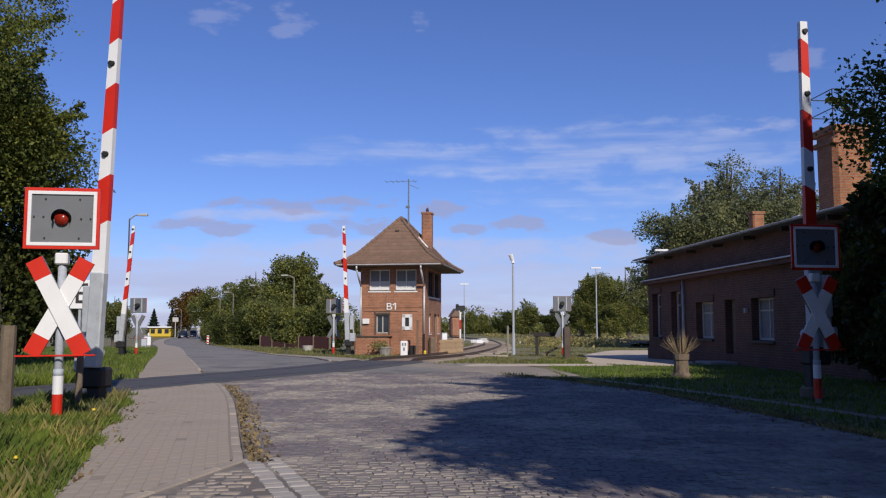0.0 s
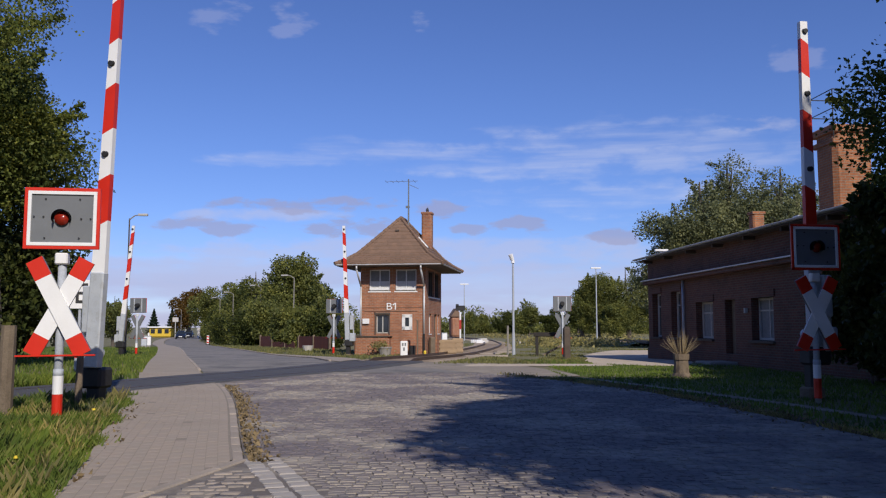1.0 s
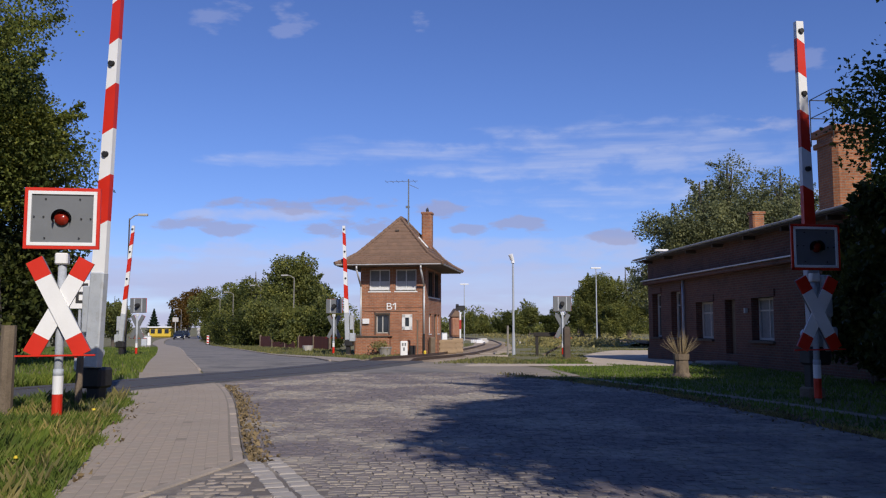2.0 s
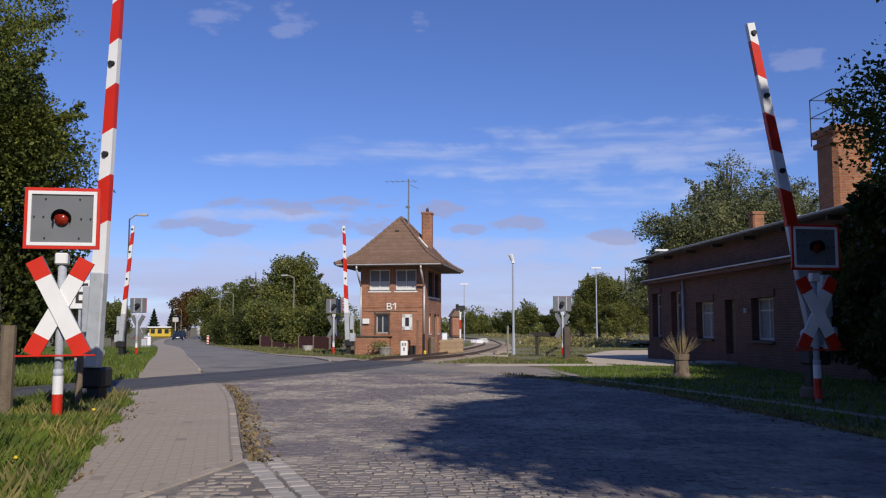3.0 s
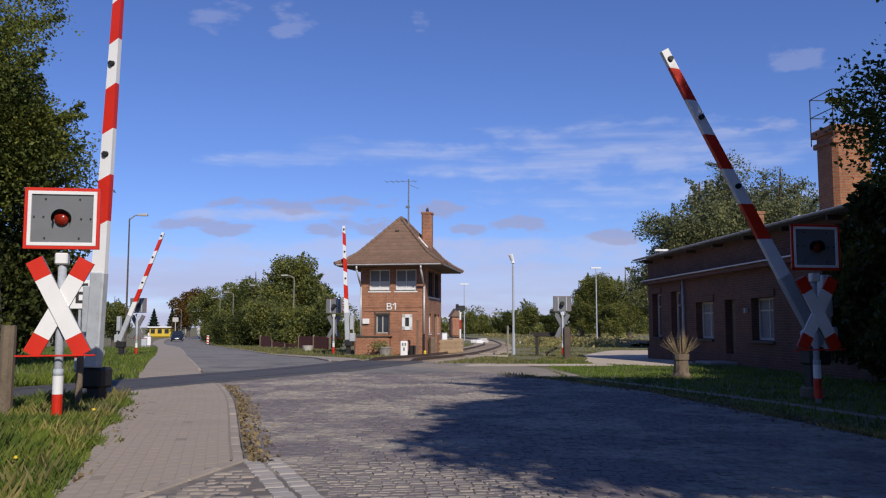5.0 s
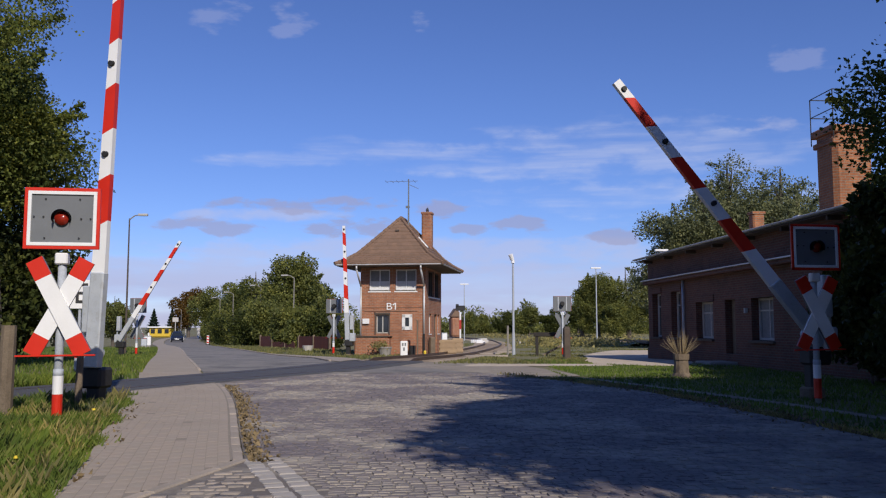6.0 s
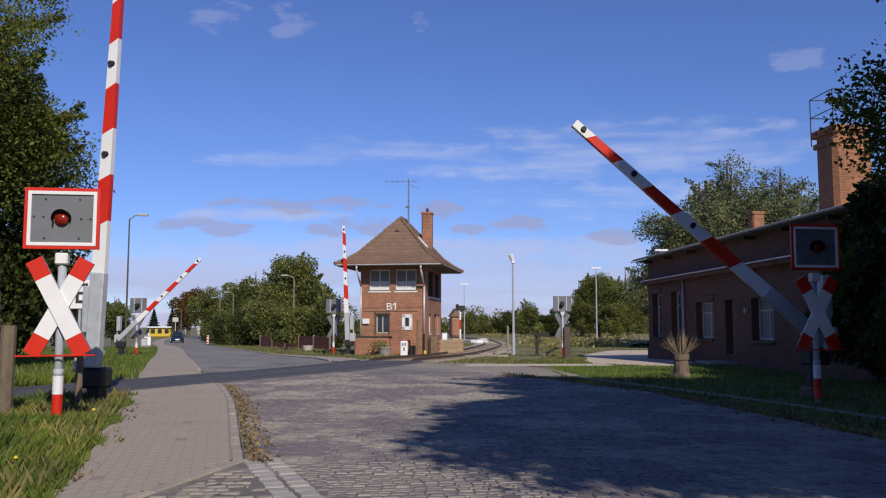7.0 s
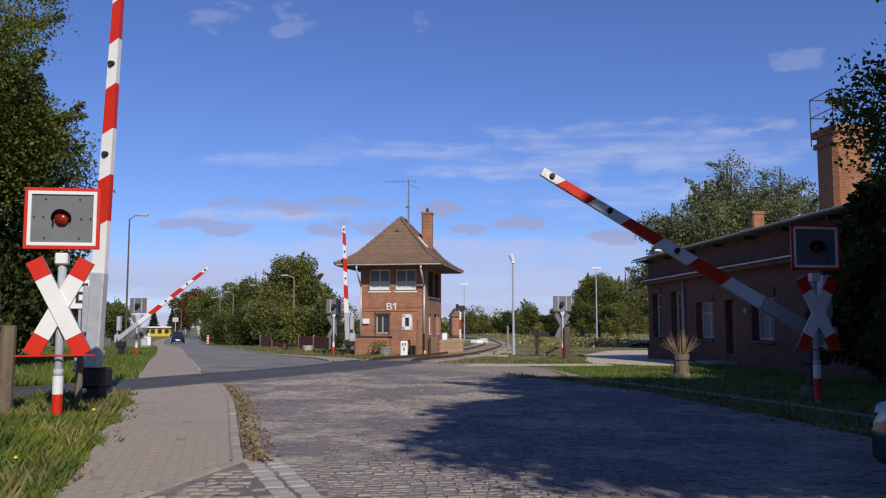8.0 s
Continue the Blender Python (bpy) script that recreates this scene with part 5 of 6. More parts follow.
def build_grass():
    rng = np.random.default_rng(11)
    # tall rough verge left of the footway
    n = 120000
    y = 3.6 + 15.0 * rng.uniform(0, 1, n) ** 1.1
    off = rng.uniform(0, 1, n) ** 1.25 * 5.5
    x = WALKL(y) - 0.05 - off + rng.normal(size=n) * 0.05 + 0.08 * np.sin(y * 3.1)
    k = off_track(x, y, 2.1)
    clump = np.array([noise.noise((a * 0.9, b * 0.9, 0)) for a, b in zip(x, y)])
    k &= clump > -0.6
    blades("verge_grass", np.stack([x, y], 1)[k], 0.145 * (1 + 0.8 * np.clip(clump[k], -0.4, 1)) * np.clip(0.75 + off[k], 0.75, 1.25), 0.0048, M["blade"], "tall rough green grass on the verge", rng, 0.75)
    n = 16000
    y = 3.6 + 13.0 * rng.uniform(0, 1, n)
    x = WALKL(y) - 0.1 - rng.uniform(0, 1, n) * 4.5
    k = off_track(x, y, 2.0)
    blades("dry_verge_stalks", np.stack([x, y], 1)[k], 0.2, 0.0032, M["dry_blade"], "thin dry stalks among the verge grass", rng, 0.6)
    n = 9000
    y = rng.uniform(4.6, 7.6, n)
    x = WALKL(y) + 0.02 - rng.uniform(0, 1, n) * 1.3
    blades("verge_edge_grass", np.stack([x, y], 1), 0.13, 0.0042, M["blade"], "short green grass along the footway", rng, 0.8)
    # short lawn farther along the left
    n = 26000
    y = rng.uniform(19, 60, n)
    x = WALKL(y) - rng.uniform(0, 1, n) ** 1.2 * 14
    k = off_track(x, y, 1.9)
    blades("far_verge_grass", np.stack([x, y], 1)[k], 0.13, 0.02, M["blade"], "green grass beside the footway beyond the tracks", rng)
    # right-hand verge in front of the station house
    n = 44000
    y = 5 + 27 * rng.uniform(0, 1, n) ** 0.9
    x = np.where(y > 20.5, np.maximum(EDGER(y), 2.9), EDGER(y) + 0.16) + rng.uniform(0, 1, n) ** 1.1 * 7
    k = (x < 11.0 - 0.076 * y) | (y < 17)
    path = np.abs(x - np.interp(y, [5, 13.3, 16.3, 20.3, 32], [7.0, 5.35, 4.5, 3.2, 2.8])) < 0.16
    sand = (y > 25.8) & (x > np.interp(y, [25.8, 26.5, 28, 31, 35, 42, 47, 52], [7.5, 6.0, 4.9, 5.1, 5.9, 6.9, 8.4, 10.5])) & (x < np.interp(y, [25.8, 26.5, 28, 30.5, 40], [7.5, 7.4, 8.2, 12, 14]))
    k &= ~path & ~sand & ~((y > 26.0) & (y < 27.8) & (x < 5.2)) & ((x - EDGER(y) < 30))
    blades("house_grass", np.stack([x, y], 1)[k], 0.06, 0.011, M["lawn"], "mown green grass before the station house", rng, 0.6)
    # weeds along the edges of the stones
    n = 7000
    y = rng.uniform(6.5, 21.5, n)
    x = EDGER(y) + 0.08 + np.abs(rng.normal(size=n)) * 0.16 * (0.4 + ss(14, 20, y) * 1.6) * np.where(rng.uniform(size=n) < 0.5, 1, -0.8)
    cl = np.array([noise.noise((a * 1.4, b * 1.1, 9)) for a, b in zip(x, y)])
    blades("kerb_weeds", np.stack([x, y], 1)[cl > 0.02], 0.09, 0.009, M["dry_blade"], "dry weeds along the kerb", rng, 0.8)
    n = 5000
    y = 7.4 + 8.0 * rng.uniform(0, 1, n) ** 1.3
    x = KERB(y) + 0.02 + np.abs(rng.normal(size=n)) * 0.1
    cl = np.array([noise.noise((a * 2.0, b * 1.6, 4)) for a, b in zip(x, y)])
    blades("gutter_weeds", np.stack([x, y], 1)[cl > 0.1], 0.05, 0.006, M["dry_blade"], "dry weeds in the gutter of the footway", rng, 0.9)
    # yard beyond the crossing
    n = 42000
    y = rng.uniform(28, 90, n)
    x = y * rng.uniform(-0.03, 0.26, n)
    k = (np.abs(x - TRACK(y)) > 1.9) & (x > EDGER(y) + 0.5)
    cl = np.array([noise.noise((a * 0.35, b * 0.22, 3)) for a, b in zip(x, y)])
    sand = (y > 25.8) & (y < 52) & (x > np.interp(y, [25.8, 26.5, 28, 31, 35, 42, 47, 52], [7.5, 6.0, 4.9, 5.1, 5.9, 6.9, 8.4, 10.5]))
    k &= (cl > -0.05) & ~sand & ~((y < 27.9) & (x < 5.2)) & (x < 8.4 + (y > 35.6) * 90)
    blades("yard_grass", np.stack([x, y], 1)[k], 0.075, 0.03, M["yard_blade"], "patchy dry grass over the railway yard", rng)
    # strip between far road and bushes
    n = 22000
    y = rng.uniform(33, 120, n)
    x = EDGER(y) + 0.2 + 1.5 * (1 - ss(38, 47, y)) + rng.uniform(0, 1, n) * 6
    k = (x < TRACK(y) - 2.2) & ~((y > 41.5) & (y < 49) & (x > -4.6))
    blades("roadside_grass", np.stack([x, y], 1)[k], 0.11, 0.03, M["yard_blade"], "grass verge of the far road", rng)


build_trees()
build_grass()


# ---- surfaces beside the road ----
tagged(soup("apron", *strip(lambda y: EDGER(y) - 0.05, lambda y: float(np.interp(y, [19.5, 21, 24, 27, 30], [2.2, 3.4, 3.0, 2.3, 0.6])), np.arange(19.5, 30.1, 0.4), 0.016), M["apron"]), "pale worn sandy apron beside the crossing", "pavement", kind="structure")
tagged(soup("far_footway", *strip(lambda y: EDGER(y) + 0.12, lambda y: EDGER(y) + 0.12 + 1.5 * float(ss(29.5, 33, y)) * (1 - float(ss(38, 47, y))) , np.arange(29.6, 47, 0.5), 0.03, 2), M["paver"]), "narrow beige paved strip beside the far road", "pavement", kind="structure")
tagged(soup("sandy_track", *strip(lambda y: 0.9 + 0.25 * math.sin(y * 2.3), lambda y: 5.2 + 0.3 * math.sin(y * 3.1), np.arange(26.0, 27.9, 0.2), 0.018, 5), M["sand"]), "pale sandy track across the verge", "path", kind="structure")
tagged(soup("sandy_yard", *strip(lambda y: float(np.interp(y, [25.8, 26.5, 28, 31, 35, 42, 47, 52], [7.5, 6.0, 4.9, 5.1, 5.9, 6.9, 8.4, 10.5])), lambda y: float(np.interp(y, [25.8, 26.5, 28, 30.5, 35.4, 36, 46, 52], [7.6, 7.4, 8.2, 8.85, 8.5, 9.4, 13.0, 14.5])), np.arange(25.8, 52.1, 0.4), 0.014), M["sand"]), "pale sandy yard beside the station house", "yard", kind="structure")
tagged(soup("soil_edge", *strip(lambda y: float(EDGER(y)) - 0.1, lambda y: float(EDGER(y)) + 0.45 + 0.12 * math.sin(y * 1.7), np.arange(3, 20.6, 0.25), 0.02, 3), M["soil"]), "dark leaf-strewn soil along the road's edge", "verge", kind="structure")
tagged(soup("worn_path", *strip(lambda y: float(np.interp(y, [5, 13.3, 16.3, 20.3], [7.0, 5.35, 4.5, 3.2])) - 0.13, lambda y: float(np.interp(y, [5, 13.3, 16.3, 20.3], [7.0, 5.35, 4.5, 3.2])) + 0.13, np.arange(5, 20.4, 0.4), 0.012, 2), M["apron"]), "narrow worn path in the grass", "path", kind="structure")


# ---- lamps, posts and small things ----
def street_lamp(m, h, arm, label, mat="concrete", group="street lamps of the far road"):
    l = thing("street_lamp", m, label, "street lamp", group)
    part("pole", rod(bm0(), (0, 0, 0), (0, 0, h), 0.055, 0.035, 9), M[mat], l)
    ab = rod(bm0(), (0, 0, h - 0.05), (arm * 0.5, 0, h + 0.16), 0.035, 0.03, 7)
    rod(ab, (arm * 0.5, 0, h + 0.16), (arm, 0, h + 0.2), 0.03, 0.03, 7)
    part("bracket", ab, M["concrete"], l)
    part("lamp_head", boxes(((arm * 1.25, 0, h + 0.2), (abs(arm) * 0.7 + 0.1, 0.2, 0.12))), M["fascia"], l, "pale lamp head")
    return l


def build_lamps():
    street_lamp(pose(-16.4, 44.2, float(gz(-16.4, 44.2)), 0, 0, 4), 7.05, 0.55, "street lamp on a dark pole by the footway", "soffit", "")
    first = street_lamp(pose(-11.9, 68.0, float(gz(-11.9, 68.0)), 0, 0, 160), 5.5, 0.7, "pale concrete street lamp standing among the bushes")
    for x, y in ((-17.1, 80), (-22.4, 91), (-27.2, 104)):
        copy_thing(first, pose(x, y, float(gz(x, y)), 0, 0, 160))
    copy_thing(first, pose(-50.6, 165, -1.0, 0, 0, 190))
    # yard lamp with round head
    y1 = thing("yard_lamp", pose(3.42, 41.5, -0.19), "grey tubular yard lamp with a round white head", "lamp")
    part("pole", rod(rod(bm0(), (0, 0, 0), (0, 0, 4.55), 0.06, 0.045, 12), (0, 0, 0), (0, 0, 1.1), 0.085, 0.075, 12), M["pole_grey"], y1)
    part("stub", rod(bm0(), (-0.27, 0.1, 0), (-0.27, 0.1, 1.45), 0.05, seg=8), M["concrete"], y1)
    hd = rod(bm0(), (0, 0, 4.5), (0, 0, 4.68), 0.09, 0.07, 12)
    rod(hd, (-0.03, 0, 4.66), (-0.12, -0.08, 4.92), 0.1, 0.12, 12)
    part("lamp_head", hd, M["white"], y1)
    for x, y, h, w in ((16.2, 90, 7.9, 1.05), (2.75, 110, 7.2, 1.1)):
        p = thing("platform_lamp", pose(x, y, float(gz(x, y))), "tall thin platform lamp with a flat white head", "lamp", "platform lamps")
        part("pole", rod(bm0(), (0, 0, 0), (0, 0, h), 0.075, 0.05, 9), M["pole_grey"], p)
        part("lamp_head", boxes(((0, 0, h + 0.06), (w, 0.25, 0.16))), M["white"], p)


build_lamps()


def build_small_things():
    # station-house wall lamp at the far corner
    w = thing("corner_lamp", pose(10.3, 40.0, 0), "flat white lamp on a short mast behind the house", "lamp")
    part("pole", rod(bm0(), (0, 0, -0.2), (0, 0, 4.75), 0.05, seg=8), M["pole_grey"], w)
    part("lamp_head", boxes(((0, 0, 4.8), (0.62, 0.2, 0.1))), M["white"], w)
    # timber fence posts with wires at the near left
    posts = [(-5.35, 10.5, 1.22, 0.095), (-5.05, 11.9, 0.95, 0.05), (-7.6, 11.6, 1.15, 0.08), (-10.2, 13.2, 1.15, 0.08)]
    f = thing("wire_fence", pose(0, 0, 0), "old timber posts with sagging fence wire", "fence")
    for x, y, h, r in posts:
        bm = rod(bm0(), (x, y, -0.1), (x + 0.02, y, h), r, r * 0.92, 9)
        part("post", bm, M["wood"], f)
    for z in (0.45, 0.8, 1.05):
        bm = bm0()
        for a, b in zip((posts[0], posts[2]), (posts[2], posts[3])):
            A, B = Vector((a[0], a[1], z)), Vector((b[0], b[1], z))
            mid = (A + B) / 2 - Vector((0, 0, 0.05))
            rod(bm, A, mid, 0.006, seg=4)
            rod(bm, mid, B, 0.006, seg=4)
        part("wire", bm, M["rail"], f)
    # white letter board
    e = thing("letter_board", pose(-8.35, 19.6, 0, 0, 0, 12), "white board with a black letter on a post", "sign")
    part("post", rod(bm0(), (0, 0.03, 0), (0, 0.03, 2.3), 0.035, seg=8), M["pole_grey"], e)
    part("board", boxes(((0, -0.02, 1.95), (0.42, 0.03, 0.66))), M["white"], e)
    lettering("E", 0.66, M["black"], e, pose(0.03, -0.042, 1.95, 90, 0, 0))
    # km stone, rod, tub and bin by the signal box
    k = thing("kilometre_stone", pose(-1.85, 40.6, -0.2, 0, 0, 4), "white painted kilometre stone with dark figures", "stone")
    part("stone", boxes(((0, 0, 0.36), (0.34, 0.22, 0.76))), M["white"], k)
    part("figure_bar", boxes(((-0.06, -0.115, 0.58), (0.07, 0.01, 0.13)), ((0.06, -0.115, 0.58), (0.07, 0.01, 0.13))), M["grey_panel"], k)
    part("figure_bar", boxes(((0.0, -0.115, 0.36), (0.08, 0.01, 0.15))), M["grey_panel"], k)
    solo("marker_rod", rod(rod(bm0(), (0, 0, 0), (0, 0, 1.72), 0.04, seg=8), (0, 0, 1.7), (-0.08, 0, 1.74), 0.03, seg=8), M["wood"], pose(-1.22, 40.9, -0.2), "dark upright rod beside the track", "rod")
    solo("drum", rod(bm0(), (0, 0, 0), (0, 0, 0.5), 0.17, 0.18, 14), M["black"], pose(-1.5, 41.7, -0.2), "black drum against the brick wall", "drum", smooth=False)
    tb = thing("planter", pose(-2.8, 41.3, -0.2), "concrete tub overgrown with weeds", "planter")
    part("tub", rod(rod(bm0(), (0, 0, 0), (0, 0, 0.42), 0.26, 0.33, 14), (0, 0, 0.38), (0, 0, 0.45), 0.35, 0.35, 14), M["concrete"], tb)
    rng = np.random.default_rng(5)
    tagged(leaf_soup("weeds", rng.normal(size=(420, 3)) * np.array([0.24, 0.2, 0.13]) + np.array([-0.25, 0, 0.5]), 0.08, M["dry_blade"], tb, rng), kind="stuff")
    solo("hydrant", rod(rod(bm0(), (0, 0, 0), (0, 0, 0.22), 0.07, 0.06, 10), (0, 0, 0.2), (0, 0, 0.28), 0.075, 0.04, 10), M["flower"], pose(-0.86, 40.9, -0.2), "small yellow capped standpipe", "standpipe")
    for i, (x, y, sx, sy, sz, mat, nm, lb) in enumerate(((0.25, 44.2, 0.9, 0.5, 0.75, "plank", "crate", "weathered wooden crate by the signal box"), (0.75, 46.0, 0.6, 0.45, 0.8, "plank", "crate", "weathered wooden crate by the signal box"),
                                                   (1.0, 50.5, 0.35, 0.35, 0.75, "concrete", "concrete_post", "short pale concrete post by the track"), (-0.55, 42.6, 0.25, 0.25, 0.9, "wood", "stub_post", "dark timber stub post by the track"))):
        bm = boxes(((0, 0, sz / 2), (sx, sy, sz)))
        if nm == "crate":
            for z in (0.15, 0.4, 0.65):
                box(bm, (0, -sy / 2 - 0.008, z), (sx, 0.02, 0.12))
        solo(nm, bm, M[mat], pose(x, y, float(gz(x, y)), 0, 0, 10 * i), lb, nm.replace("_", " "))
    for i, (x, y, a, b) in enumerate(((1.7, 39.0, 1.5, 0.5), (2.35, 44.0, 1.2, 0.5), (3.3, 47.0, 1.1, 0.45), (2.6, 39.6, 0.7, 0.45))):
        solo("concrete_slab", boxes(((0, 0, 0.03), (a, b, 0.1))), M["kerb"], pose(x, y, float(gz(x, y)), 0, 0, 12 + 9 * i), "loose pale concrete slab in the grass", "slab", "loose slabs")
    for i, (x, y, s) in enumerate(((3.9, 92, 0.7), (4.4, 95, 0.9), (3.4, 96, 0.6), (8.2, 90, 0.6))):
        solo("block", boxes(((0, 0, 0.25 * s), (s, s * 0.7, 0.6 * s)), ((s * 0.5, 0.1, 0.15 * s), (s * 0.6, s * 0.5, 0.4 * s))), M["plaster"] if i % 2 else M["white"], pose(x, y, float(gz(x, y)), 0, 0, 30 * i), "pale concrete block lying by the line", "block", "concrete blocks")
    # plank barrier and timber post by the yard sign
    p = thing("plank_stand", pose(4.42, 41.0, -0.18, 0, 0, -3), "dark timber plank on a post with a sloping strut", "stand")
    part("post", boxes(((0.08, 0, 0.5), (0.14, 0.14, 1.0))), M["tarred"], p)
    part("plank", boxes(((0.55, -0.02, 1.02), (1.25, 0.18, 0.2)), ((-0.1, -0.02, 1.06), (0.3, 0.16, 0.08))), M["tarred"], p)
    part("strut", rod(bm0(), (0.35, 0.1, 0.02), (1.5, 0.2, 0.62), 0.05, seg=6), M["wood"], p)
    solo("timber_post", boxes(((0, 0, 0.62), (0.26, 0.24, 1.3)), ((0, 0, 1.28), (0.2, 0.18, 0.08))), M["soffit"], pose(5.02, 34.75, -0.1, 0, 0, 8), "thick weathered timber post", "post")
    # stump planter with dead grass
    s = thing("stump_planter", pose(5.72, 20.6, 0), "tree stump with a tuft of dead straw on top", "planter")
    bm = rod(bm0(), (0, 0, -0.02), (0, 0, 0.5), 0.2, 0.16, 12)
    rod(bm, (0, 0, -0.02), (0, 0, 0.1), 0.26, 0.2, 12)
    rod(bm, (0, 0, 0.42), (0, 0, 0.56), 0.19, 0.2, 12)
    part("stump", bm, M["wood"], s)
    rng = np.random.default_rng(9)
    tuft = bm0()
    for i in range(80):
        a, q = rng.uniform(0, 6.28), rng.uniform(0.05, 0.5)
        h = rng.uniform(0.3, 0.62)
        rod(tuft, (0.08 * math.cos(a), 0.08 * math.sin(a), 0.52), (q * math.cos(a), q * math.sin(a), 0.55 + h * (1.1 - q)), 0.006, 0.0025, 3)
    tagged(part("straw", tuft, M["straw"], s, "dry straw tuft"), kind="stuff")
    # brown board fence with posts
    f = thing("board_fence", pose(0, 0, 0), "low dark red-brown board fence below the bushes", "fence")
    A, B = Vector((-7.0, 52.6, 0)), Vector((-13.6, 63.6, 0))
    d = B - A
    me = tidy(boxes(((0, 0, 0.42), (0.2, 0.03, 0.8))), "board", M["fence"])
    n = int(d.length / 0.215)
    for i in range(n):
        q = A + d * (i / n)
        if 24 < i < 27:
            continue
        ob = new("board", me)
        ob.parent = f
        ob.matrix_basis = Matrix.Translation((q.x, q.y, float(gz(q.x, q.y)) + random.uniform(-0.02, 0.02))) @ Matrix.Rotation(math.atan2(d.y, d.x), 4, "Z")
    pm = tidy(boxes(((0, 0, 0.45), (0.14, 0.14, 0.95))), "fence_post", M["wood"])
    for i in range(6):
        q = A + d * (i / 5)
        ob = new("fence_post", pm)
        ob.parent = f
        ob.matrix_basis = pose(q.x + 0.06, q.y - 0.08, float(gz(q.x, q.y)))
    pl = thing("white_tub", pose(-7.9, 50.0, -0.2), "pale concrete flower tub on the verge", "planter")
    part("tub", rod(bm0(), (0, 0, 0), (0, 0, 0.32), 0.24, 0.32, 12), M["plaster"], pl)
    # red and white beacon
    b = thing("road_beacon", pose(-27.2, 99.0, float(gz(-27.2, 99.0))), "red and white striped road beacon", "beacon")
    part("board", boxes(((0, 0, 0.6), (0.25, 0.05, 1.0))), M["white"], b)
    for z in (0.3, 0.62, 0.94):
        st = part("stripe", boxes(((0, -0.03, 0), (0.25, 0.02, 0.15))), M["red"], b)
        st.matrix_basis = pose(0, 0, z, 0, 18, 0)
    part("foot", boxes(((0, 0, 0.06), (0.4, 0.35, 0.12))), M["black"], b)
    # cabinets and kiosk by the far left
    for x, y, w, h, mat, lb in ((-22.5, 65, 0.62, 0.7, "white", "white service cabinet beside the footway"), (-21.3, 61, 0.4, 0.55, "steel", "grey service cabinet beside the footway"), (0.15, 96, 0.6, 0.95, "white", "white cabinet beyond the signal box")):
        c = thing("service_cabinet", pose(x, y, float(gz(x, y)), 0, 0, 15), lb, "cabinet")
        part("body", boxes(((0, 0, h / 2 + 0.12), (w, 0.35, h))), M[mat], c)
        part("plinth", boxes(((0, 0, 0.06), (w * 0.9, 0.3, 0.14))), M["concrete"], c)
        part("lid", boxes(((0, 0, h + 0.14), (w + 0.05, 0.4, 0.05))), M["steel"], c)
    st = thing("filling_station", pose(-59.5, 182, -1.0, 0, 0, -4), "low yellow shop building with a white roof edge", "building")
    part("wall", boxes(((0, 0, 1.0), (4.8, 4.0, 2.0))), M["yellow"], st)
    part("roof", boxes(((0, 0, 2.15), (5.2, 4.6, 0.3))), M["white"], st)
    for x in (-1.5, 0, 1.5):
        part("window", boxes(((x, -2.02, 1.3), (0.9, 0.06, 0.9))), M["glass"], st)
    sg = thing("road_sign", pose(-40.6, 118, -1.0), "small white sign on a post beside the footway", "sign")
    part("post", rod(bm0(), (0, 0, 0), (0, 0, 1.4), 0.04, seg=8), M["pole_grey"], sg)
    part("plate", boxes(((0, -0.04, 0.75), (0.22, 0.04, 1.3))), M["white"], sg)
    for x, y, h in ((-54.8, 175, 4.2), (-56.0, 182, 4.2), (-57.2, 190, 4.0)):
        solo("sign_post", boxes(((0, 0, h / 2), (0.14, 0.14, h)), ((0, -0.05, h - 0.5), (1.2, 0.06, 0.9))), M["plaster"], pose(x, y, -1.0), "grey sign panel on a post at the bend", "sign", "signs at the bend")
    gt = thing("statue_post", pose(-48.0, 168, -1.0), "small pale pillar beside the road's bend", "pillar")
    part("shaft", rod(rod(bm0(), (0, 0, 0), (0, 0, 1.5), 0.3, 0.24, 10), (0, 0, 1.5), (0, 0, 2.0), 0.42, 0.3, 10), M["plaster"], gt)
    # brick shed and signal far down the line
    hs = thing("brick_shed", pose(2.1, 150, -0.6, 0, 0, 10) @ Matrix.Diagonal((0.5, 0.7, 1.2, 1)), "small red brick shed far down the line", "shed")
    part("wall", boxes(((0, 0, 1.5), (3.4, 4, 3.0))), M["brick"], hs)
    rf = bm0()
    prism(rf, [(-2.0, 3.0), (2.0, 3.0), (0, 4.2)], 4.4, Matrix.Translation((0, 2.2, 0)) @ Matrix.Rotation(radians(90), 4, "X"))
    part("roof", rf, M["tile"], hs)
    sg = thing("rail_signal", pose(1.7, 84, -0.45), "red and white railway signal mast with a dark head", "signal")
    part("mast", boxes(((0, 0, 1.5), (0.16, 0.16, 3.2))), M["white"], sg)
    part("mast_plate", boxes(((0, -0.1, 1.9), (0.2, 0.04, 0.9))), M["darkred"], sg)
    part("signal_head", boxes(((0, -0.06, 3.5), (0.9, 0.25, 0.5)), ((-0.3, -0.06, 3.75), (0.3, 0.25, 0.3))), M["black"], sg)
    # dandelions and fallen leaves
    rng = np.random.default_rng(15)
    fl = thing("dandelion", pose(-4.05, 10.0, 0.24), "yellow dandelion in the rough grass", "flower")
    part("bloom", rod(bm0(), (0, 0, 0), (0, 0, 0.02), 0.02, 0.017, 9), M["flower"], fl)
    part("stalk", rod(bm0(), (0, 0, -0.25), (0, 0, 0), 0.004, seg=4), M["blade"], fl)
    copy_thing(fl, pose(-3.4, 6.9, 0.16))
    P = []
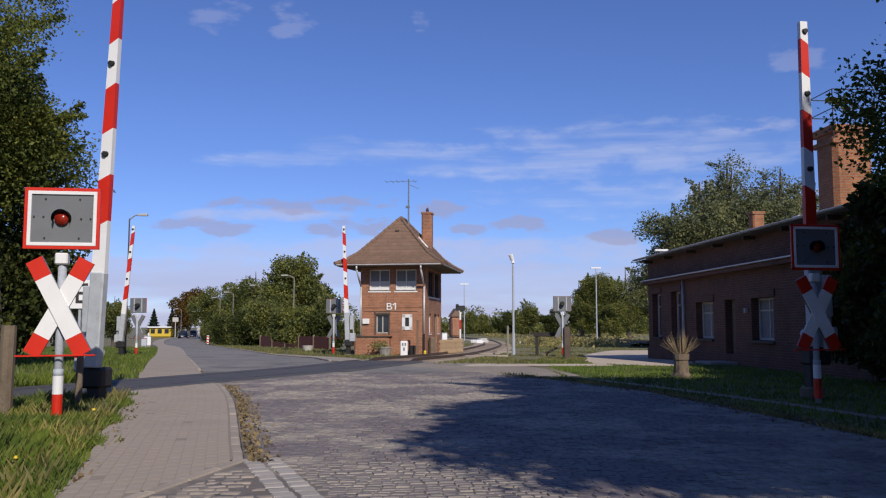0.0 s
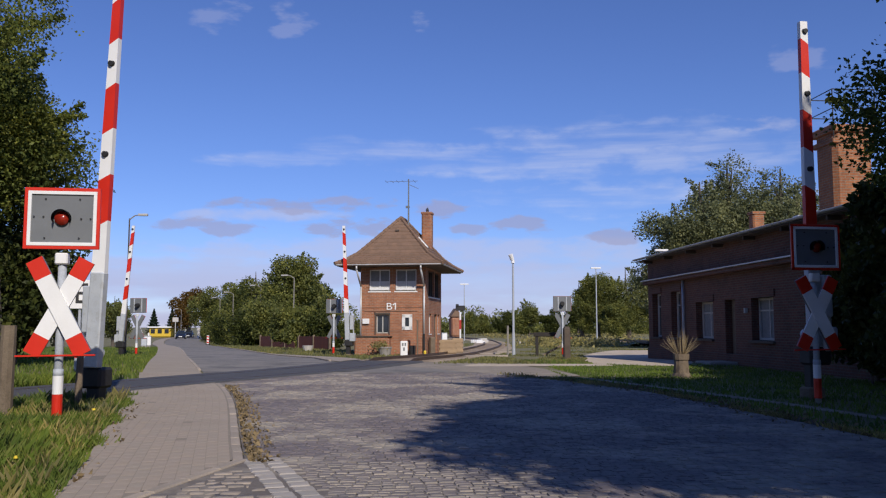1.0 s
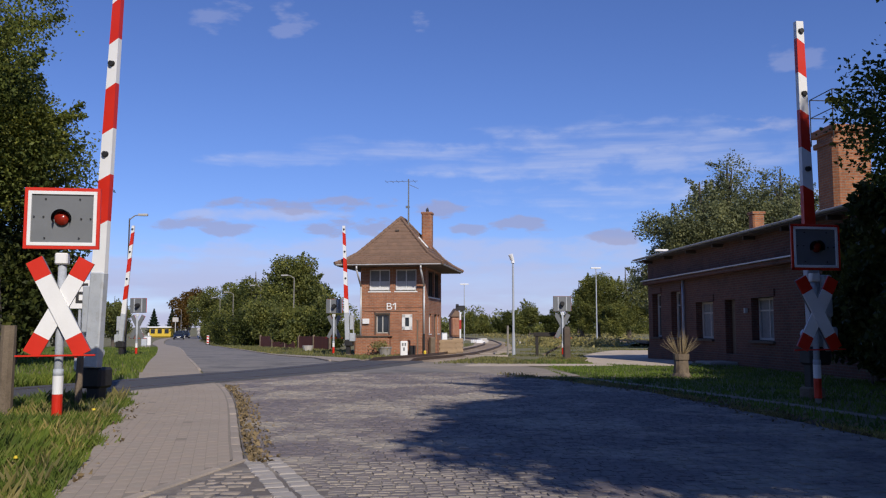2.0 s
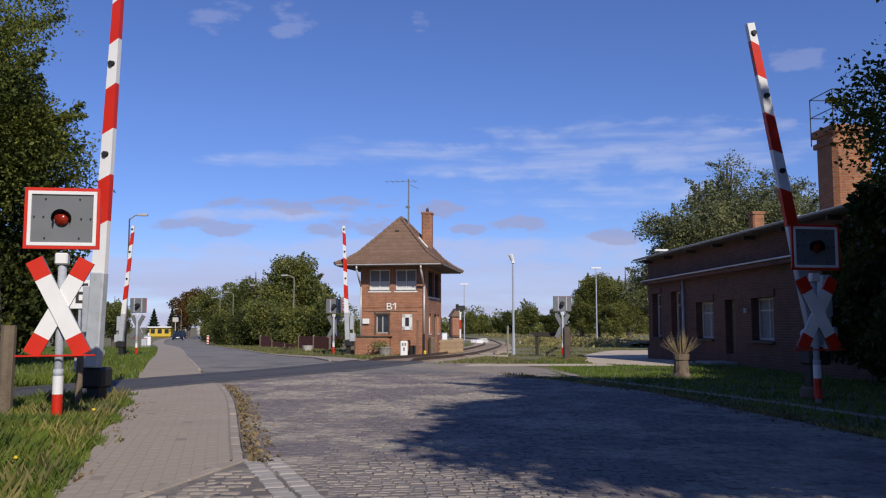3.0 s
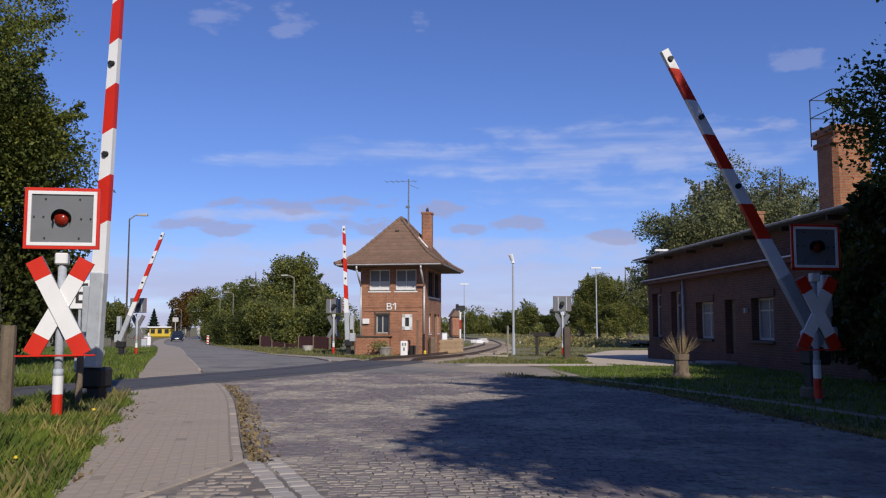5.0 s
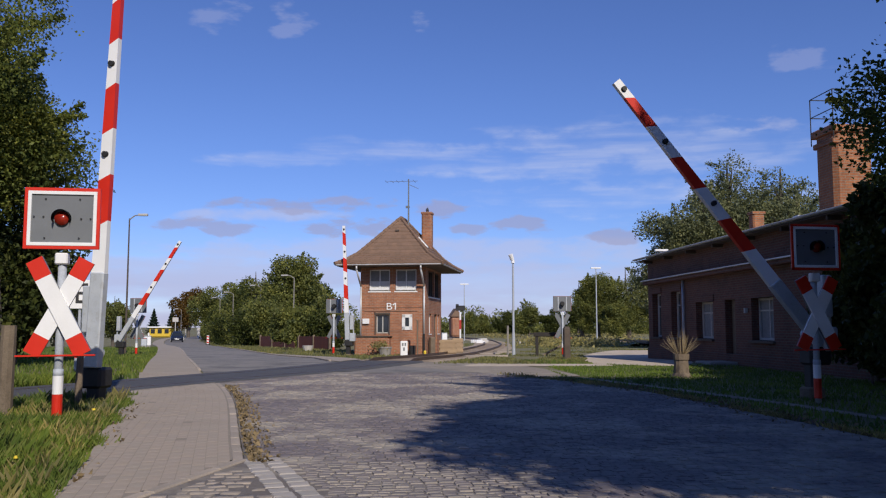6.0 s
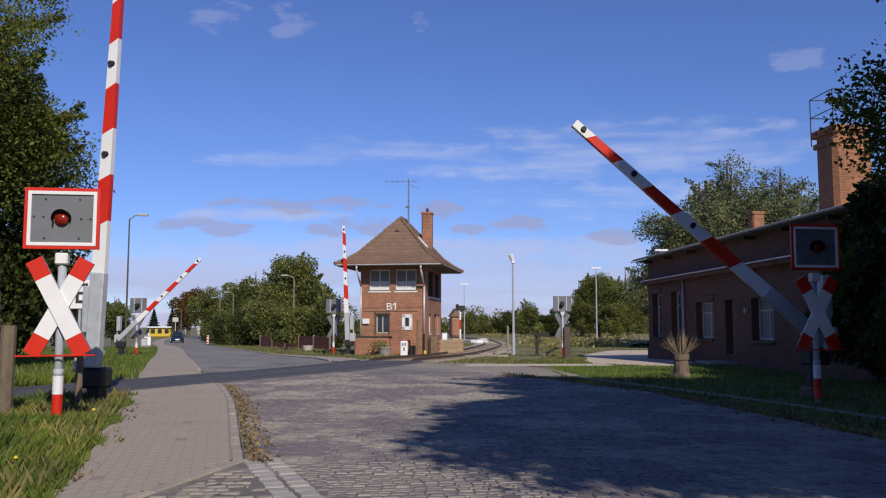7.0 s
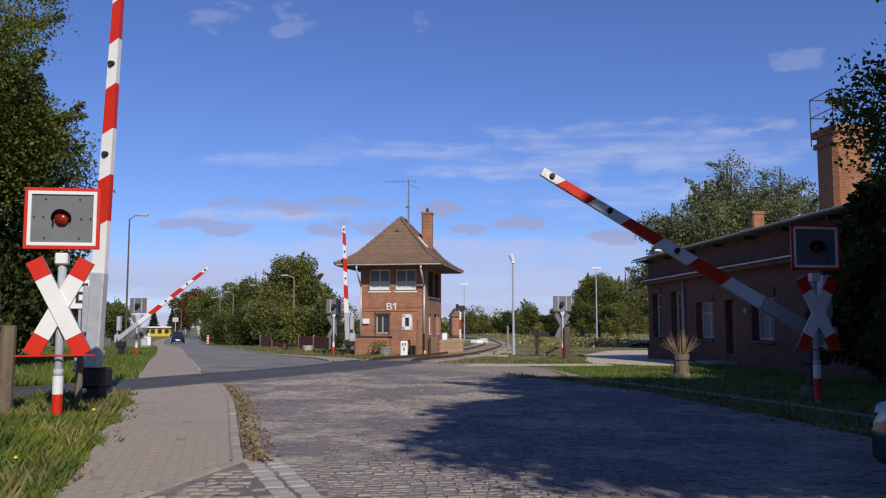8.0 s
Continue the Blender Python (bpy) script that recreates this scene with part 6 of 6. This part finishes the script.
    for k in range(1100):
        y = 7.4 + 9.5 * rng.uniform() ** 1.2
        P.append((float(KERB(y)) + abs(rng.normal()) * 0.13 + 0.02, y, 0.045 + rng.uniform(0, 0.03)))
    for k in range(900):
        y = rng.uniform(6, 20.4)
        P.append((float(EDGER(y)) + rng.normal() * 0.22 + 0.15, y, 0.05 + rng.uniform(0, 0.03)))
    for k in range(110):
        y = rng.uniform(6.2, 13)
        P.append((float(WALKL(y)) + rng.normal() * 0.12, y, 0.06 + rng.uniform(0, 0.03)))
    e = thing("fallen_leaves", pose(0, 0, 0), "dry brown fallen leaves along the kerb", "leaves", kind="stuff")
    tagged(leaf_soup("leaf_litter", np.array(P), 0.042, M["dry"], e, rng), kind="stuff")


build_small_things()


def build_siding():
    """A disused siding on a low bank beyond the sandy yard."""
    A, B = Vector((16.6, 66, 0)), Vector((22.2, 146, 0))
    d = (B - A).normalized()
    n = Vector((d.y, -d.x, 0))
    t = thing("siding", pose(0, 0, 0), "rusty disused siding on a low earth bank", "railway track")
    for s in (-0.7525, 0.7525):
        vs, fs = [], []
        for i in range(41):
            q = A.lerp(B, i / 40) + n * s
            z = float(gz(q.x, q.y)) + 0.3
            for a, b in ((-0.04, 0.0), (-0.04, 0.16), (0.04, 0.16), (0.04, 0.0)):
                p = q + n * a
                vs.append((p.x, p.y, z + b))
        for i in range(40):
            for k in range(3):
                fs.append((i * 4 + k, i * 4 + k + 1, i * 4 + 5 + k, i * 4 + 4 + k))
        soup("rail", vs, fs, M["rail"], t)
    vs, fs = [], []
    for i in range(41):
        q = A.lerp(B, i / 40)
        z = float(gz(q.x, q.y))
        for s, l in ((-3.2, -0.05), (-1.5, 0.3), (1.5, 0.3), (3.2, -0.05)):
            p = q + n * s
            vs.append((p.x, p.y, z + l + 0.03 * noise.noise((p.x, p.y * 0.5, 1))))
    for i in range(40):
        for k in range(3):
            fs.append((i * 4 + k, i * 4 + k + 1, i * 4 + 5 + k, i * 4 + 4 + k))
    soup("bank", vs, fs, M["grass"], t)
    bm = bm0()
    box(bm, (0, 0, 0), (2.5, 0.24, 0.1), bevel=0.015)
    me = tidy(bm, "sleeper", M["sleeper"])
    for i in range(60):
        q = A + d * (i * 1.3)
        ob = new("sleeper", me)
        ob.parent = t
        ob.matrix_basis = Matrix.Translation((q.x, q.y, float(gz(q.x, q.y)) + 0.29)) @ Matrix.Rotation(math.atan2(n.y, n.x), 4, "Z")


build_siding()


# ---- cars ----
def build_car(name, paint, label):
    """A saloon; local -y is the front, the origin lies on the road below its middle."""
    c = thing(name, pose(0, 0, 0), label, "car")
    def loft(sections, mat, nm, parent, lab=""):
        bm = bm0()
        rings = []
        for y, w, z0, z1, cr in sections:
            pr = [(-w, z0), (-w * 1.0, z0 + (z1 - z0) * 0.55), (-w * (1 - cr), z1 - 0.04), (-w * (1 - cr) * 0.8, z1), (w * (1 - cr) * 0.8, z1), (w * (1 - cr), z1 - 0.04), (w, z0 + (z1 - z0) * 0.55), (w, z0)]
            rings.append([bm.verts.new((x, y, z)) for x, z in pr])
        for a, b in zip(rings, rings[1:]):
            for i in range(8):
                bm.faces.new((a[i], a[(i + 1) % 8], b[(i + 1) % 8], b[i]))
        bm.faces.new(rings[0])
        bm.faces.new(rings[-1][::-1])
        bmesh.ops.recalc_face_normals(bm, faces=bm.faces)
        bmesh.ops.bevel(bm, geom=bm.edges[:], offset=0.025, segments=2, affect="EDGES", clamp_overlap=True)
        return part(nm, bm, mat, parent, lab, True)
    body = loft([(-2.2, 0.5, 0.32, 0.54, 0.2), (-2.14, 0.66, 0.26, 0.6, 0.16), (-2.0, 0.79, 0.22, 0.66, 0.13), (-1.5, 0.87, 0.2, 0.79, 0.1), (-0.85, 0.88, 0.2, 0.95, 0.08), (1.2, 0.88, 0.2, 0.97, 0.08), (1.9, 0.85, 0.24, 0.95, 0.1), (2.15, 0.74, 0.32, 0.8, 0.12)], M[paint], "body", c)
    loft([(-1.0, 0.76, 0.9, 0.97, 0.06), (-0.35, 0.72, 0.9, 1.4, 0.2), (0.3, 0.71, 0.9, 1.46, 0.2), (1.0, 0.7, 0.9, 1.41, 0.2), (1.75, 0.72, 0.9, 0.98, 0.08)], M["glass"], "greenhouse", c, "dark glass cabin")
    loft([(-0.3, 0.6, 1.37, 1.43, 0.1), (0.3, 0.62, 1.42, 1.49, 0.1), (0.95, 0.58, 1.38, 1.43, 0.1)], M[paint], "roof", c)
    for x in (-0.58, 0.58):
        part("headlight", rod(bm0(), (x, -2.13, 0.54), (x, -1.98, 0.56), 0.075, 0.1, 12), M["glass"], c, "clear headlight")
        part("mirror", boxes(((x * 1.62, -0.62, 0.99), (0.18, 0.1, 0.13))), M[paint], c)
    part("grille", boxes(((0, -2.17, 0.56), (0.6, 0.06, 0.14)), ((0, -2.15, 0.33), (1.0, 0.06, 0.12))), M["black"], c)
    part("number_plate", boxes(((0, -2.21, 0.43), (0.52, 0.03, 0.12))), M["white"], c)
    for x in (-0.8, 0.8):
        for y in (-1.35, 1.3):
            wh = part("wheel", rod(bm0(), (-0.1, 0, 0), (0.1, 0, 0), 0.31, seg=20), M["black"], c)
            wh.matrix_basis = pose(x, y, 0.31)
            sx = 0.104 if x > 0 else -0.104
            rim = rod(bm0(), (sx - 0.015, 0, 0), (sx + 0.015, 0, 0), 0.2, seg=16)
            for a in range(5):
                r = Matrix.Rotation(a * math.tau / 5, 4, "X")
                box(rim, (sx * 1.14, 0, 0) if a < 0 else r @ Vector((sx * 1.14, 0.1, 0)), (0.02, 0.17, 0.04), r)
            part("rim", rim, M["zinc"], wh)
    return c


FAR_CAR = build_car("car", "car_paint", "dark blue saloon car driving up the far road")
NEXT_CAR = build_car("car", "car_paint", "dark car following another along the far road")
NEAR_CAR = build_car("car", "teal_paint", "dark teal saloon car rolling up to the crossing")


# ---- setts, pavers and kerbs, stone by stone ----
def stone_mesh(name, sx, sy, h, mat, seed):
    rng = random.Random(seed)
    bm = bm0()
    t = 0.9
    lo = [(-0.5, -0.5), (0.5, -0.5), (0.5, 0.5), (-0.5, 0.5)]
    j = lambda: rng.uniform(-0.045, 0.045)
    a = [bm.verts.new(((x + j()) * sx, (y + j()) * sy, -h)) for x, y in lo]
    b = [bm.verts.new(((x + j()) * sx, (y + j()) * sy, -h * 0.25)) for x, y in lo]
    c = [bm.verts.new(((x * t + j()) * sx, (y * t + j()) * sy, rng.uniform(-0.06, 0.06) * h)) for x, y in lo]
    for p, q in ((a, b), (b, c)):
        for i in range(4):
            bm.faces.new((p[i], p[(i + 1) % 4], q[(i + 1) % 4], q[i]))
    bm.faces.new(c)
    return tidy(bm, name, mat)


def stones_joined(name, items, mat, parent, rng, h, t=0.74, jit=0.04, flat=False):
    """items: rows of x, y, z, sx, sy, angle. Each stone a low frustum in one mesh."""
    it = np.array(items)
    n = len(it)
    sq = np.array([(-0.5, -0.5), (0.5, -0.5), (0.5, 0.5), (-0.5, 0.5)])
    V = []
    for scale, z in ((1.0, -h), (1.0, -h * 0.3), (t, 0.0)):
        q = sq[None] * scale + rng.uniform(-jit, jit, (n, 4, 2))
        x, y = q[..., 0] * it[:, 3:4], q[..., 1] * it[:, 4:5]
        c, s = np.cos(it[:, 5:6]), np.sin(it[:, 5:6])
        zz = it[:, 2:3] + z + (rng.uniform(-0.1 * jit, 0.1 * jit, (n, 4)) if z == 0.0 else 0)
        V.append(np.stack([it[:, 0:1] + x * c - y * s, it[:, 1:2] + x * s + y * c, np.broadcast_to(zz, x.shape)], -1))
    v = np.concatenate(V, 1).reshape(-1, 3)
    F = []
    for r in (0, 4):
        for i in range(4):
            F.append((r + i, r + (i + 1) % 4, r + 4 + (i + 1) % 4, r + 4 + i))
    F.append((8, 9, 10, 11))
    f = (np.array(F)[None] + (np.arange(n) * 12)[:, None, None]).reshape(-1, 4)
    me = bpy.data.meshes.new(name)
    me.vertices.add(len(v))
    me.vertices.foreach_set("co", v.astype(np.float32).ravel())
    me.loops.add(len(f) * 4)
    me.loops.foreach_set("vertex_index", f.astype(np.int32).ravel())
    me.polygons.add(len(f))
    me.polygons.foreach_set("loop_start", np.arange(0, 4 * len(f), 4, dtype=np.int32))
    me.polygons.foreach_set("loop_total", np.full(len(f), 4, dtype=np.int32))
    me.update(calc_edges=True)
    me.polygons.foreach_set("use_smooth", [not flat] * len(f))
    me.materials.append(mat)
    ob = new(name, me)
    ob.parent = parent
    return tagged(ob, kind="stuff")


def build_setts():
    rng = np.random.default_rng(21)
    near, rest = [], []
    ph = 0.0
    y = -2.5
    while y < 21.6:
        dy = rng.uniform(0.08, 0.105)
        skew = 0.16
        yy = y + dy / 2
        x, xe = float(KERB(yy)) + 0.1, float(EDGER(yy)) - 0.08
        while x < xe:
            w = rng.uniform(0.085, 0.135)
            xc = x + w / 2
            yc = yy + (xc - 1.0) * skew + 0.03 * math.sin(xc * 2.1 + yy)
            inside = float(KERB(yc)) + 0.1 < xc < float(EDGER(yc)) - 0.06 and abs(xc - float(TRACK(yc))) * 0.93 > 1.42 and yc > -2.7 and not (5.0 < yc < 7.6 and xc < -1.36 + (7.5 - yc) * 0.369)
            if inside:
                st = (xc, yc, 0.052 + rng.normal() * 0.002 + 0.003 * noise.noise((xc * 0.8, yc * 0.8, 0)), w - 0.006, dy - 0.006, math.atan(skew) + rng.normal() * 0.05)
                (near if 5.9 < yc < 7.6 and -1.3 < xc < 0.9 and len(near) < 300 else rest).append(st)
            x += w
        y += dy
    meshes = [stone_mesh("sett", 1, 1, 0.05, M["sett"], s) for s in range(8)]
    for i, (x, y, z, sx, sy, a) in enumerate(near):
        ob = new("sett", meshes[i % 8])
        ob.parent = road_bed
        ob.matrix_basis = Matrix.Translation((x, y, z)) @ Matrix.Rotation(a, 4, "Z") @ Matrix.Diagonal((sx, sy, 1, 1))
    stones_joined("sett_field", rest, M["sett"], road_bed, rng, 0.03, 0.92, 0.04, True)


def build_pavers():
    rng = np.random.default_rng(22)
    near, rest = [], []
    y = 3.6
    while y < 21.5:
        dirx = float(KERB(y + 0.3) - KERB(y - 0.3)) / 0.6
        a = -math.atan(dirx)
        x = float(KERB(y)) - 0.13
        k = 0
        while x > float(WALKL(y)) + 0.02:
            yc = y + (0.1 * math.cos(a) if k % 2 else 0.0)
            xc = x - 0.05 + dirx * (yc - y)
            if abs(xc - float(TRACK(yc))) * 0.93 > 1.36 and xc < -1.78 - (7.43 - yc) * 0.217 + (9.0 if yc > 7.6 else 0.0):
                st = (xc, yc, float(gz(xc, yc)) + 0.0615 + rng.normal() * 0.0006, 0.1008, 0.1975, a + rng.normal() * 0.004)
                (near if yc < 9.5 and len(near) < 300 else rest).append(st)
            x -= 0.1035 / math.cos(a)
            k += 1
        y += 0.2 * math.cos(a)
    meshes = []
    for s in range(4):
        bm = bm0()
        box(bm, (0, 0, -0.02), (1, 1, 0.04))
        top = [v for v in bm.verts if v.co.z > -0.01]
        for v in top:
            v.co.x *= 0.98
            v.co.y *= 0.99
        meshes.append(tidy(bm, "paver", M["paver"]))
    for i, (x, y, z, sx, sy, a) in enumerate(near):
        ob = new("paver", meshes[i % 4])
        ob.parent = walk_bed
        ob.matrix_basis = Matrix.Translation((x, y, z)) @ Matrix.Rotation(a, 4, "Z") @ Matrix.Diagonal((sx, sy, 1, 1))
    stones_joined("paver_field", rest, M["paver"], walk_bed, rng, 0.035, 0.985, 0.004, True)


def build_kerbs():
    me = tidy(boxes(((0, 0, -0.1), (0.1, 0.49, 0.24))), "kerb_stone", M["kerb"])
    holder = tagged(new("kerb", None), "row of pale concrete kerb stones", "kerb", kind="structure")
    for fn, y0, y1, dx, lift in ((KERB, 7.7, 19.0, -0.06, 0.042), (KERB, 23.6, 60, -0.06, 0.05), (EDGER, 31.0, 70, 0.06, 0.05)):
        y = y0
        while y < y1:
            dd = float(fn(y + 0.1) - fn(y - 0.1)) / 0.2
            x = float(fn(y)) + dx
            if abs(x - float(TRACK(y))) * 0.93 > 1.4:
                ob = new("kerb_stone", me)
                ob.parent = holder
                ob.matrix_basis = Matrix.Translation((x, y, float(gz(x, y)) + lift + random.uniform(-0.006, 0.006))) @ Matrix.Rotation(-math.atan(dd) + random.uniform(-0.02, 0.02), 4, "Z")
            y += 0.5 / math.sqrt(1 + dd * dd)
    # the front edging of the footway and pale setts at the corner
    A, B = Vector((-1.74, 7.5, 0)), Vector((-2.5, 3.9, 0))
    d = B - A
    for i in range(int(d.length / 0.5)):
        q = A + d * ((i + 0.5) * 0.5 / d.length)
        ob = new("kerb_stone", me)
        ob.parent = holder
        ob.matrix_basis = Matrix.Translation((q.x, q.y, 0.044)) @ Matrix.Rotation(math.atan2(d.y, d.x) - math.pi / 2, 4, "Z")
    meshes = [stone_mesh("pale_sett", 1, 1, 0.05, M["pale_sett"], 40 + s) for s in range(5)]
    rng = random.Random(8)
    for r in range(2):
        for i in range(14):
            x = -1.66 + r * 0.17 + i * 0.062
            y = 7.5 - i * 0.168 + r * 0.05
            ob = new("pale_sett", meshes[(i + r) % 5])
            ob.parent = holder
            ob.matrix_basis = Matrix.Translation((x, y, 0.055 + rng.uniform(-0.004, 0.004))) @ Matrix.Rotation(0.34 + rng.uniform(-0.05, 0.05), 4, "Z") @ Matrix.Diagonal((0.152, 0.158, 1, 1))
    # the triangle before the footway is filled with small mixed setts
    items = []
    R = np.random.default_rng(31)
    y = 3.2
    while y < 7.6:
        x = -4.2
        while x < -1.2:
            w = R.uniform(0.1, 0.17)
            inside = x + w / 2 > -1.62 - (7.43 - y) * 0.217 and x + w / 2 < -1.78 + (7.5 - y) * 0.369
            if inside:
                items.append((x + w / 2, y, 0.05 + R.normal() * 0.003, w - 0.012, 0.118, R.normal() * 0.1 + 0.2))
            x += w
        y += 0.13
    ob = tagged(soup("corner_bed", [(-2.9, 2.2, 0.047), (0.6, 2.2, 0.047), (-1.4, 7.6, 0.047), (-1.75, 7.6, 0.047)], [(0, 1, 2, 3)], M["bed"]), "sandy stone paving at the footway's corner", "pavement", kind="structure")
    stones_joined("corner_setts", items, M["kerb"], ob, R, 0.03, 0.9)


build_setts()
build_pavers()
build_kerbs()


# ---- what moves ----
def motions():
    def turn(rows):
        return [(t, pose(0, 0, 1.08, 0, -a, 0)) for t, a in rows]
    walk(RIGHT_ARM, turn([(0, 90), (1.7, 90), (2.1, 88.6), (2.8, 81.5), (3.0, 79.4), (3.5, 74.5), (4.0, 71.4), (4.5, 67), (4.7, 64.8), (5.25, 58.6), (5.8, 52.6), (6.0, 50.5), (6.5, 45), (7.0, 39.5), (7.5, 34.4), (8.0, 29.0)]))
    walk(LEFT_ARM, turn([(0, 85), (3.5, 85.3), (3.8, 84.4), (4.0, 83), (4.2, 80), (4.5, 75), (4.7, 72), (5.25, 66), (5.8, 60.4), (6.0, 58.3), (6.5, 51.5), (7.0, 44), (7.5, 40.2), (8.0, 37.8)]))

    def lane(rows):
        out = []
        for t, y in rows:
            x = float(KERB(y)) + 1.75
            dx = float(KERB(y + 2) - KERB(y - 2)) / 4
            out.append((t, pose(x, y, float(gz(x, y)) + 0.02, 0, 0, -math.degrees(math.atan(dx)))))
        return out

    def roll(car, rows):
        """Turn the wheels with the distance that the car has gone; rows of seconds and metres."""
        ts = np.arange(0, 8.001, 2 / FPS)
        gone = np.interp(ts, [r[0] for r in rows], [r[1] for r in rows])
        for wheel in [o for o in car.children if o.name.startswith("wheel")]:
            x, y, z = wheel.matrix_basis.translation
            walk(wheel, [(float(t), Matrix.Translation((x, y, z)) @ Matrix.Rotation(float(d) / 0.31, 4, "X")) for t, d in zip(ts, gone)])
    first = [(0, 165), (1.5, 154), (3, 143.5), (4.5, 134), (6, 125.5), (7, 120), (8, 115)]
    second = [(0, 182), (2, 168), (4, 154), (6, 142), (8, 131)]
    walk(FAR_CAR, lane(first))
    walk(NEXT_CAR, lane(second))
    roll(FAR_CAR, [(t, (165 - y) * 1.04) for t, y in first])
    roll(NEXT_CAR, [(t, (182 - y) * 1.04) for t, y in second])
    # the near car rolls in from the side along the shaded lane
    head = Vector((-0.2, 0.98, 0))
    nose = Vector((3.74, 6.42, 0))
    rows = []
    left = ((0, 36.0), (3, 18.0), (5, 9.2), (6.5, 4.2), (7.2, 2.2), (7.6, 1.05), (8.0, 0.0))
    for t, back in left:
        p = nose - head * (2.2 + back)
        rows.append((t, pose(p.x, p.y, 0.045, 0, 0, 180 + math.degrees(math.atan2(-head.x, head.y)))))
    walk(NEAR_CAR, rows)
    roll(NEAR_CAR, [(t, 36.0 - b) for t, b in left])


motions()
